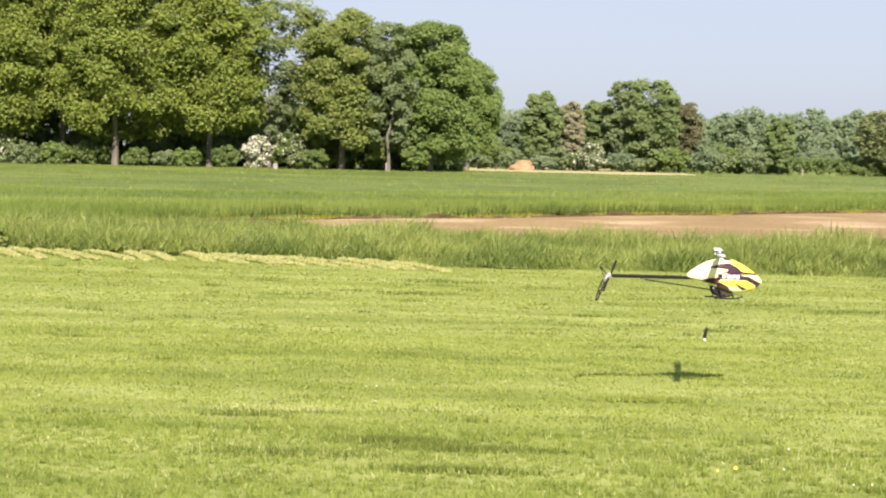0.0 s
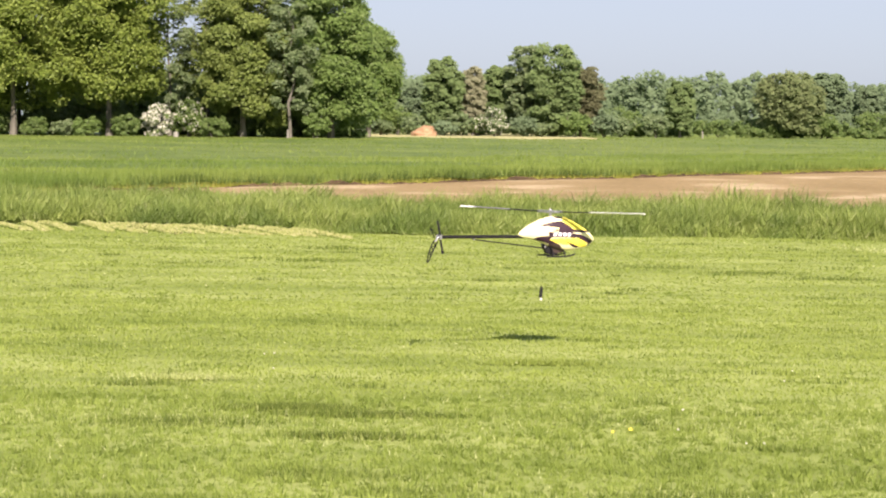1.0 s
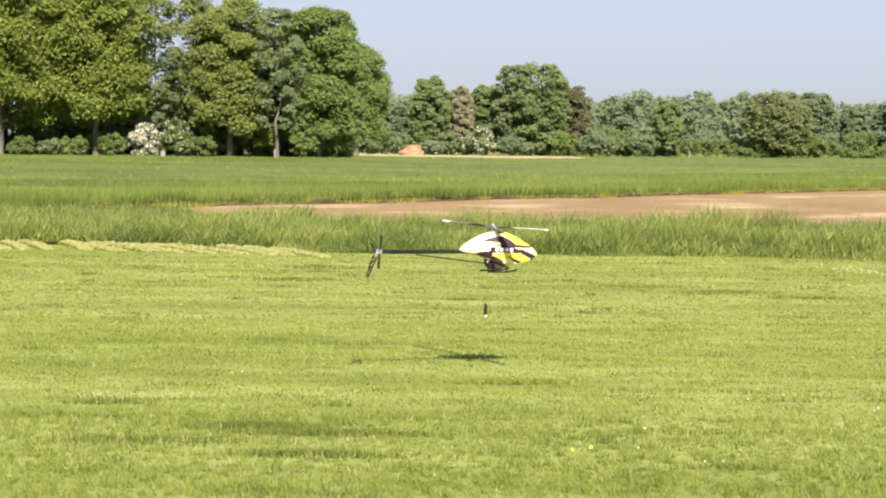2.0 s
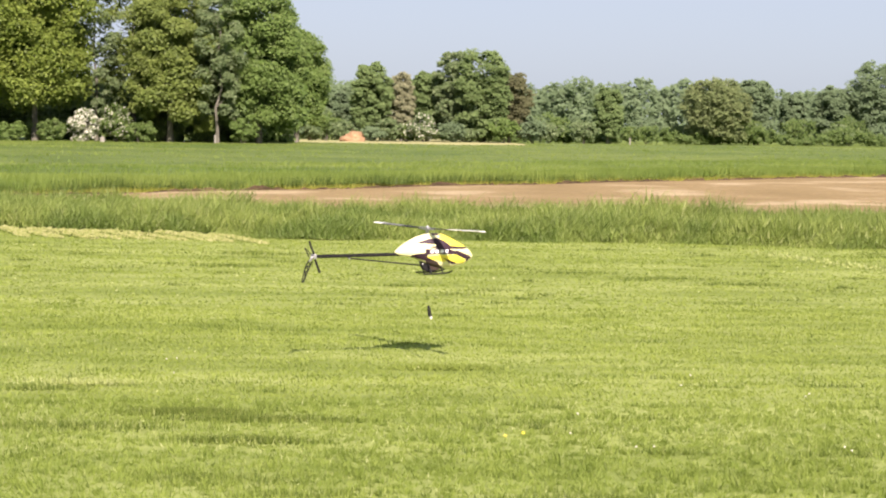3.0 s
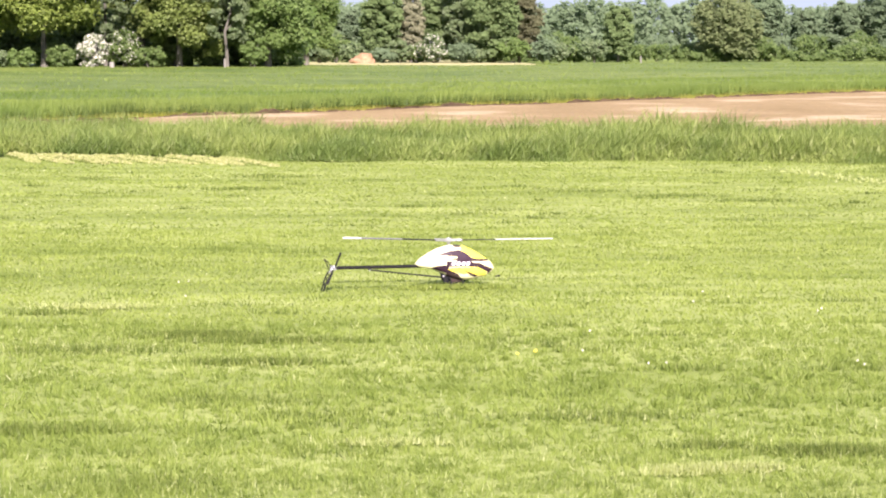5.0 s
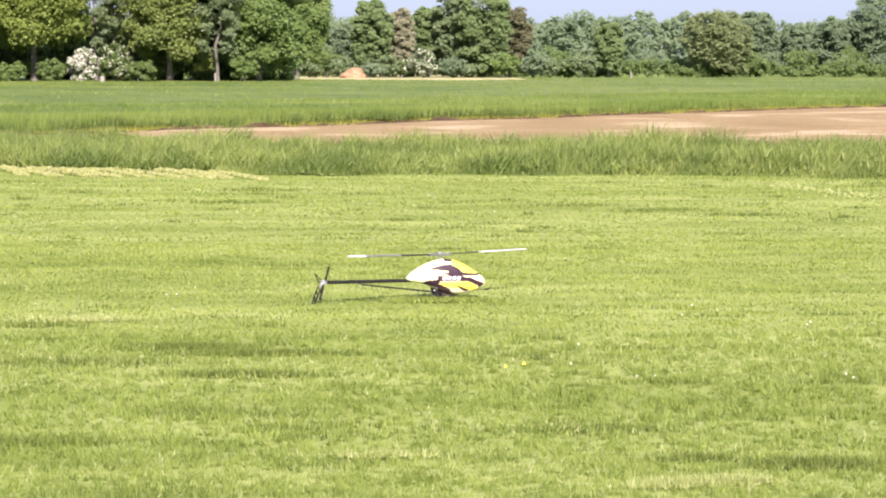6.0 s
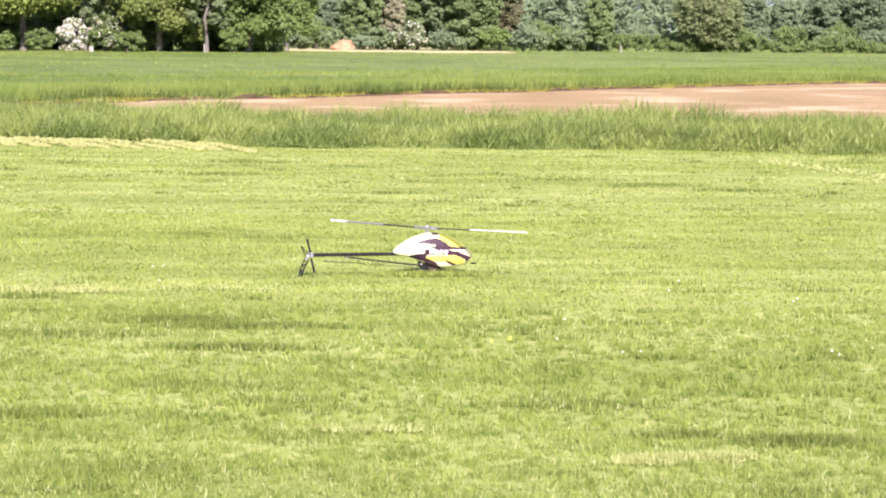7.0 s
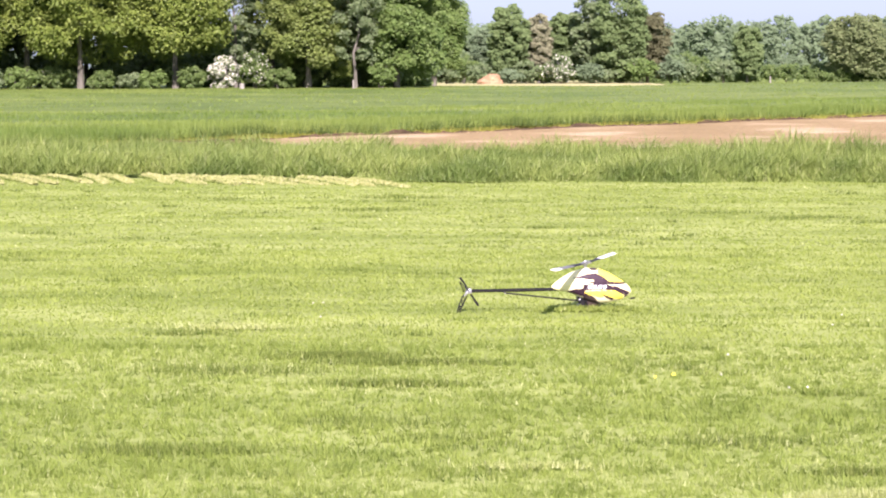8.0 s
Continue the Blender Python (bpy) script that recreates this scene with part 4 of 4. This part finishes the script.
def helicopter():
    root = thing("model_helicopter", "large radio-controlled model helicopter with a pale, yellow and dark canopy", "helicopter")
    canopy(root)
    # chassis under and behind the canopy
    bm = bmesh.new()
    for y in (-0.026, 0.026):
        side = [bm.verts.new((x, y, z)) for x, z in ((-0.17, -0.175), (-0.10, -0.215), (-0.062, -0.225), (-0.045, -0.285), (-0.02, -0.315), (0.05, -0.318), (0.12, -0.27), (0.12, -0.12), (-0.10, -0.12))]
        f = bm.faces.new(side)
        ex = bmesh.ops.extrude_face_region(bm, geom=[f])
        bmesh.ops.translate(bm, vec=(0, 0.002 if y > 0 else -0.002, 0), verts=[g for g in ex["geom"] if isinstance(g, bmesh.types.BMVert)])
    box(bm, -0.042, 0.10, -0.026, 0.026, -0.30, -0.270, 0.004)
    box(bm, -0.055, 0.05, -0.025, 0.025, -0.268, -0.200, 0.004)
    part("chassis", bm, P_CARBON, root, "black carbon side frames")
    bm = bmesh.new()
    tube(bm, [(-0.05, -0.03, -0.262), (-0.04, -0.03, -0.262)], [0.007, 0.007], 8)
    tube(bm, [(-0.055, 0, -0.245), (-0.055, 0, -0.225)], [0.008, 0.008], 8)
    part("servo", bm, P_ALLOY, root)
    # lower fairing: narrows downwards to the skids
    bm = bmesh.new()
    rings = []
    for x, zt, zb, w in ((-0.012, -0.235, -0.300, 0.030), (0.03, -0.25, -0.312, 0.040), (0.08, -0.26, -0.308, 0.042), (0.125, -0.265, -0.290, 0.030)):
        rings.append([bm.verts.new(q) for q in ((x, -w, zt), (x, -w * 0.7, zb), (x, w * 0.7, zb), (x, w, zt))])
    for r0, r1 in zip(rings, rings[1:]):
        for j in range(4):
            bm.faces.new((r0[j], r1[j], r1[(j + 1) % 4], r0[(j + 1) % 4]))
    bm.faces.new(rings[0])
    bm.faces.new(rings[-1][::-1])
    bmesh.ops.recalc_face_normals(bm, faces=bm.faces)
    bmesh.ops.bevel(bm, geom=bm.edges[:], offset=0.004, segments=2, affect="EDGES")
    part("lower_fairing", bm, P_BROWN, root, "brownish lower body fairing")
    bm = bmesh.new()
    tube(bm, [(0, 0, -0.22), (0, 0, 0.012)], [0.006, 0.006], 12)
    part("mast", bm, P_ALLOY, root)
    bm = bmesh.new()
    tube(bm, [(0, 0, -0.062), (0, 0, -0.056), (0, 0, -0.042), (0, 0, -0.036)], [0.014, 0.026, 0.026, 0.012], 16)
    part("swashplate", bm, P_ALLOY, root)
    # tail
    bm = bmesh.new()
    tube(bm, [(-0.16, 0, -0.188), (-0.865, 0, -0.195)], [0.0125, 0.0125], 14)
    smooth(part("tail_boom", bm, P_CARBON, root))
    for y in (-0.022, 0.022):
        bm = bmesh.new()
        tube(bm, [(-0.055, y, -0.272), (-0.60, y * 0.5, -0.212)], [0.0045, 0.0045], 8)
        part("boom_brace", bm, P_CARBON, root)
    bm = bmesh.new()
    box(bm, -0.611, -0.594, -0.015, 0.015, -0.212, -0.179, 0.004)
    part("brace_clamp", bm, P_CARBON, root)
    bm = bmesh.new()
    tube(bm, [(-0.606, -0.02, -0.212), (-0.596, -0.02, -0.212)], [0.005, 0.004], 8)
    part("brace_end", bm, P_ALLOY, root, "small bright alloy brace end")
    bm = bmesh.new()
    tube(bm, [(-0.30, -0.017, -0.176), (-0.84, -0.017, -0.182)], [0.0018, 0.0018], 6)
    part("tail_pushrod", bm, P_CARBON, root)
    bm = bmesh.new()
    box(bm, -0.89, -0.845, -0.014, 0.014, -0.212, -0.178, 0.004)
    tube(bm, [(-0.872, 0.01, -0.195), (-0.872, -0.045, -0.195)], [0.005, 0.005], 8)
    part("tail_gearbox", bm, P_ALLOY, root)
    bm = bmesh.new()
    tube(bm, [(-0.903, -0.024, -0.228), (-0.885, -0.024, -0.205), (-0.860, -0.024, -0.176)], [0.006, 0.010, 0.006], 8)
    part("tail_lever", bm, P_ALLOY, root, "bright alloy tail pitch lever")
    # skeleton fin: a rim with cross bars
    bm = bmesh.new()
    rim = [(-0.866, -0.206), (-0.905, -0.230), (-0.930, -0.290), (-0.952, -0.380), (-0.940, -0.382), (-0.908, -0.302), (-0.872, -0.230)]
    for a, b in zip(rim, rim[1:]):
        tube(bm, [(a[0], 0.018, a[1]), (b[0], 0.018, b[1])], [0.005, 0.005], 6)
    for a, b in (((-0.905, -0.234), (-0.885, -0.260)), ((-0.918, -0.262), (-0.905, -0.298)), ((-0.930, -0.296), (-0.925, -0.342)), ((-0.885, -0.260), (-0.920, -0.272)), ((-0.905, -0.298), (-0.935, -0.314))):
        tube(bm, [(a[0], 0.018, a[1]), (b[0], 0.018, b[1])], [0.004, 0.004], 6)
    top = [(-0.872, -0.190), (-0.922, -0.138), (-0.931, -0.130), (-0.916, -0.160), (-0.895, -0.206)]
    for a, b in zip(top, top[1:]):
        tube(bm, [(a[0], 0.018, a[1]), (b[0], 0.018, b[1])], [0.0035, 0.0035], 6)
    part("tail_fin", bm, P_CARBON, root, "black skeleton tail fin")
    # landing gear
    for x in (0.0, 0.09):
        bm = bmesh.new()
        tube(bm, [(x, -0.098, -0.327), (x, -0.085, -0.300), (x, -0.045, -0.272), (x, 0.0, -0.268), (x, 0.045, -0.272), (x, 0.085, -0.300), (x, 0.098, -0.327)], [0.007] * 7, 8)
        part("skid_strut", bm, P_CARBON, root)
    for y in (-0.098, 0.098):
        bm = bmesh.new()
        tube(bm, [(-0.060, y, -0.331), (0.0, y, -0.331), (0.10, y, -0.329), (0.145, y, -0.320), (0.168, y, -0.308)], [0.006] * 5, 8)
        part("skid", bm, P_CARBON, root)
    # main rotor
    bm = bmesh.new()
    box(bm, -0.030, 0.030, -0.017, 0.017, -0.012, 0.012, 0.004)
    tube(bm, [(0, 0, 0.012), (0, 0, 0.020)], [0.012, 0.009], 12)
    tube(bm, [(0, 0, -0.035), (0, 0, -0.012)], [0.011, 0.011], 12)
    rotor = part("main_rotor", bm, P_ALLOY, root, "two-bladed rotor head")
    for a in (0, 180):
        turn = pose(0, 0, 0, 0, 0, a) @ pose(0, 0, 0, 0, -1.0, 0) @ pose(0, 0, 0, -4, 0, 0)
        bm = bmesh.new()
        box(bm, 0.028, 0.105, -0.013, 0.013, -0.009, 0.009, 0.003)
        tube(bm, [(0.05, -0.012, 0), (0.055, -0.035, -0.006)], [0.004, 0.004], 6)
        part("blade_grip", turned(bm, turn), P_ALLOY, rotor)
        bm = bmesh.new()
        blade(bm, 0.09, 0.345, 0.045, 0.062, 0.010)
        part("blade_root", turned(bm, turn), P_CARBON, rotor, "black inner half of the blade")
        edge = 0.535 if a == 0 else 0.645
        bm = bmesh.new()
        blade(bm, 0.3455, edge, 0.062, 0.061, 0.010)
        part("blade_middle", turned(bm, turn), P_BLADE if a == 0 else P_BLADE_SHADE, rotor, "" if a == 0 else "middle of the blade, greyed to look shaded")
        bm = bmesh.new()
        blade(bm, edge + 0.0005, edge + 0.017, 0.061, 0.061, 0.010, 1)
        part("blade_stripe", turned(bm, turn), P_SILVER, rotor)
        bm = bmesh.new()
        blade(bm, edge + 0.0175, 0.78, 0.061, 0.056, 0.010)
        part("blade_tip", turned(bm, turn), P_BLADE, rotor, "white outer end of the blade")
    # tail rotor on the side towards the viewer
    bm = bmesh.new()
    tube(bm, [(0, 0.012, 0), (0, -0.012, 0)], [0.012, 0.009], 10)
    tail_rotor = part("tail_rotor", bm, P_ALLOY, root)
    for a in (0, 180):
        bm = bmesh.new()
        blade(bm, 0.018, 0.124, 0.015, 0.017, 0.003, 3)
        part("tail_blade", turned(bm, pose(0, 0, 0, 0, a, 0) @ pose(0, 0, 0, 90, 0, 0) @ pose(0, 0, 0, 10, 0, 0)), P_CARBON, tail_rotor)
    return root, rotor, tail_rotor


heli, rotor, tail_rotor = helicopter()


def hanging_weight():
    root = thing("hanging_weight", "small dark weight with a white end hanging on a thin line", "weight")
    bm = bmesh.new()
    tube(bm, [(0, 0, 0.055), (0, 0, 0.05), (0, 0, 0.03), (0, 0, -0.025), (0, 0, -0.03)], [0.003, 0.008, 0.0125, 0.0135, 0.01], 10)
    part("weight_body", bm, P_RUBBER, root)
    bm = bmesh.new()
    tube(bm, [(0.004, 0, -0.031), (0.006, 0, -0.046), (0.006, 0, -0.051)], [0.009, 0.008, 0.004], 10)
    part("weight_end", bm, P_BLADE, root, "white end piece")
    bm = bmesh.new()
    tube(bm, [(0, 0, 0.05), (0.0, 0, 0.375)], [0.0006, 0.0006], 5)
    part("line", bm, P_RUBBER, root)
    bm = bmesh.new()
    tube(bm, [(0, 0, 0.335), (0, 0, 0.342), (0, 0, 0.372), (0, 0, 0.378)], [0.003, 0.006, 0.006, 0.003], 8)
    part("line_clip", bm, P_RUBBER, root)
    return root


weight = hanging_weight()


def flower(x, y, yellow, i):
    r = random.Random(i)
    root = thing("dandelion" if yellow else "daisy", "yellow dandelion head in the mown grass" if yellow else "small white daisy head in the mown grass", "flower", "lawn flowers")
    root.location = (x, y, 0)
    bm = bmesh.new()
    tube(bm, [(0, 0, -0.01), (0.003, 0, 0.03), (0.004, -0.003, 0.052)], [0.002, 0.002, 0.002], 5)
    part("stem", bm, M_LAWN, root)
    bm = bmesh.new()
    rad = r.uniform(0.009, 0.012) if yellow else r.uniform(0.006, 0.0085)
    for ring, (rr, z) in enumerate(((rad, 0.0), (rad * 0.6, 0.006))):
        for k in range(11):
            a = 6.283 * k / 11 + ring * 0.3
            ca, sa = math.cos(a), math.sin(a)
            p = [(0, 0, z), (rr * 0.6 * ca - rr * 0.2 * sa, rr * 0.6 * sa + rr * 0.2 * ca, z + 0.002), (rr * ca, rr * sa, z + 0.001), (rr * 0.6 * ca + rr * 0.2 * sa, rr * 0.6 * sa - rr * 0.2 * ca, z + 0.002)]
            bm.faces.new([bm.verts.new(Vector(q)) for q in p])
    bmesh.ops.transform(bm, matrix=pose(0.004, -0.003, 0.052, 40, 0, 0), verts=bm.verts)
    part("petals", bm, P_YELLOW if yellow else P_PETAL, root)


for i, (x, y, yel) in enumerate(((1.25, 12.55, 0), (0.75, 11.61, 1), (0.86, 11.72, 1), (1.45, 11.24, 0), (1.55, 11.25, 0), (2.10, 14.02, 0), (2.90, 13.62, 0), (-1.55, 15.3, 0), (-1.48, 15.35, 0), (2.62, 11.3, 0), (2.25, 14.6, 0), (1.13, 11.72, 0), (2.85, 13.49, 0), (2.63, 11.17, 0), (-1.41, 14.43, 0))):
    flower(x * 0.968, y * 0.968, yel, i)


# ---- what moves ----
def motions():
    flight = (
        (0.0, 1.068, 15.65, 1.031, -1.6, 17.2),
        (0.2, 0.994, 15.62, 1.072, -2.3, 16.6),
        (0.3, 0.922, 15.61, 1.068, -2.5, 16.9),
        (0.5, 0.798, 15.57, 1.070, -1.4, 16.6),
        (0.7, 0.725, 15.54, 1.068, -2.0, 16.8),
        (0.8, 0.671, 15.53, 1.057, -0.7, 16.5),
        (1.0, 0.574, 15.50, 1.068, -0.7, 17.7),
        (2.3, 0.351, 15.35, 1.102, -0.9, 15.0),
        (2.5, 0.335, 15.34, 1.077, -0.5, 14.5),
        (2.7, 0.361, 15.33, 1.054, -1.0, 15.5),
        (2.8, 0.352, 15.33, 1.022, 0.3, 15.7),
        (3.0, 0.375, 15.32, 0.988, 0.6, 15.6),
        (3.2, 0.403, 15.31, 0.944, -0.4, 15.7),
        (3.3, 0.404, 15.31, 0.900, 0.3, 15.8),
        (3.5, 0.414, 15.30, 0.830, 1.2, 13.6),
        (3.7, 0.445, 15.29, 0.766, 0.1, 15.7),
        (3.8, 0.440, 15.29, 0.717, 0.5, 16.4),
        (4.0, 0.444, 15.26, 0.631, 0.8, 16.4),
        (4.5, 0.448, 15.18, 0.400, 0.7, 15.3),
        (4.7, 0.448, 15.05, 0.343, -1.2, 16.2),
        (5.8, 0.470, 15.05, 0.320, -1.0, 15.4),
        (6.5, 0.464, 15.05, 0.318, -0.9, 15.2),
        (7.0, 0.470, 15.05, 0.320, -1.0, 14.4),
        (8.0, 0.466, 15.05, 0.319, -0.9, 14.4))
    walk(heli, [(t, pose(x, y, z, 0, 0, yw) @ pose(0, 0, 0, 0, -pt, 0)) for t, x, y, z, pt, yw in flight])
    # rotor: angle from the nose of the blade without painted shade at given times
    seen = ((0.0, 85), (0.5, 75), (1.0, -34), (2.5, -78), (3.0, -61), (3.5, -56), (4.0, -36), (4.5, -5), (6.0, 33), (6.5, 15), (7.0, -25), (7.5, -57), (8.0, 73))
    def spin(part_, seen, step, place, period=180):
        """Turn on at about step degrees a frame so that the blades stand as seen at the given times."""
        rows, angle = [(0.0, place(seen[0][1]))], seen[0][1]
        for (t0, a0), (t1, a1) in zip(seen, seen[1:]):
            n = round((t1 - t0) * FPS)
            turn = (a1 - a0) - period * round((a1 - a0 + step * n) / period)
            for k in range(1, n + 1):
                rows.append((t0 + k / FPS, place(angle + turn * k / n)))
            angle += turn
        walk(part_, rows)

    spin(rotor, seen, 50, lambda a: pose(0, 0, 0, 0, 0, a - 15), 360)
    # tail blades: angle clockwise from upright
    tail_seen = ((0.0, 20), (1.0, -12), (2.5, 10), (3.5, -50), (4.5, 25), (6.5, 10), (7.5, -40), (8.0, -35))
    spin(tail_rotor, tail_seen, 60, lambda a: pose(-0.872, -0.045, -0.195, 0, a - 90, 0))
    swing = (
        (0.0, 0.979, 15.65, 0.421, 11),
        (0.2, 0.955, 15.62, 0.455, 2),
        (0.3, 0.909, 15.61, 0.448, -2),
        (0.5, 0.835, 15.57, 0.443, -11),
        (0.7, 0.722, 15.54, 0.445, -4),
        (0.8, 0.649, 15.53, 0.437, -1),
        (1.0, 0.512, 15.50, 0.452, 6),
        (2.3, 0.310, 15.35, 0.475, 2),
        (2.5, 0.292, 15.34, 0.461, 2),
        (2.7, 0.345, 15.33, 0.434, -3),
        (2.8, 0.350, 15.33, 0.399, -5),
        (3.0, 0.400, 15.32, 0.361, -10),
        (3.2, 0.402, 15.31, 0.316, -5),
        (3.3, 0.389, 15.31, 0.271, -3),
        (3.5, 0.373, 15.30, 0.200, 2),
        (3.7, 0.423, 15.29, 0.150, -2),
        (3.8, 0.427, 15.29, 0.107, -4),
        (4.0, 0.450, 15.26, 0.035, -8),
        (4.3, 0.470, 15.22, 0.015, 40),
        (4.5, 0.465, 15.22, 0.008, 84),
        (8.0, 0.465, 15.22, 0.008, 84))
    walk(weight, [(t, pose(x, y, z, 0, a, 0)) for t, x, y, z, a in swing])


motions()
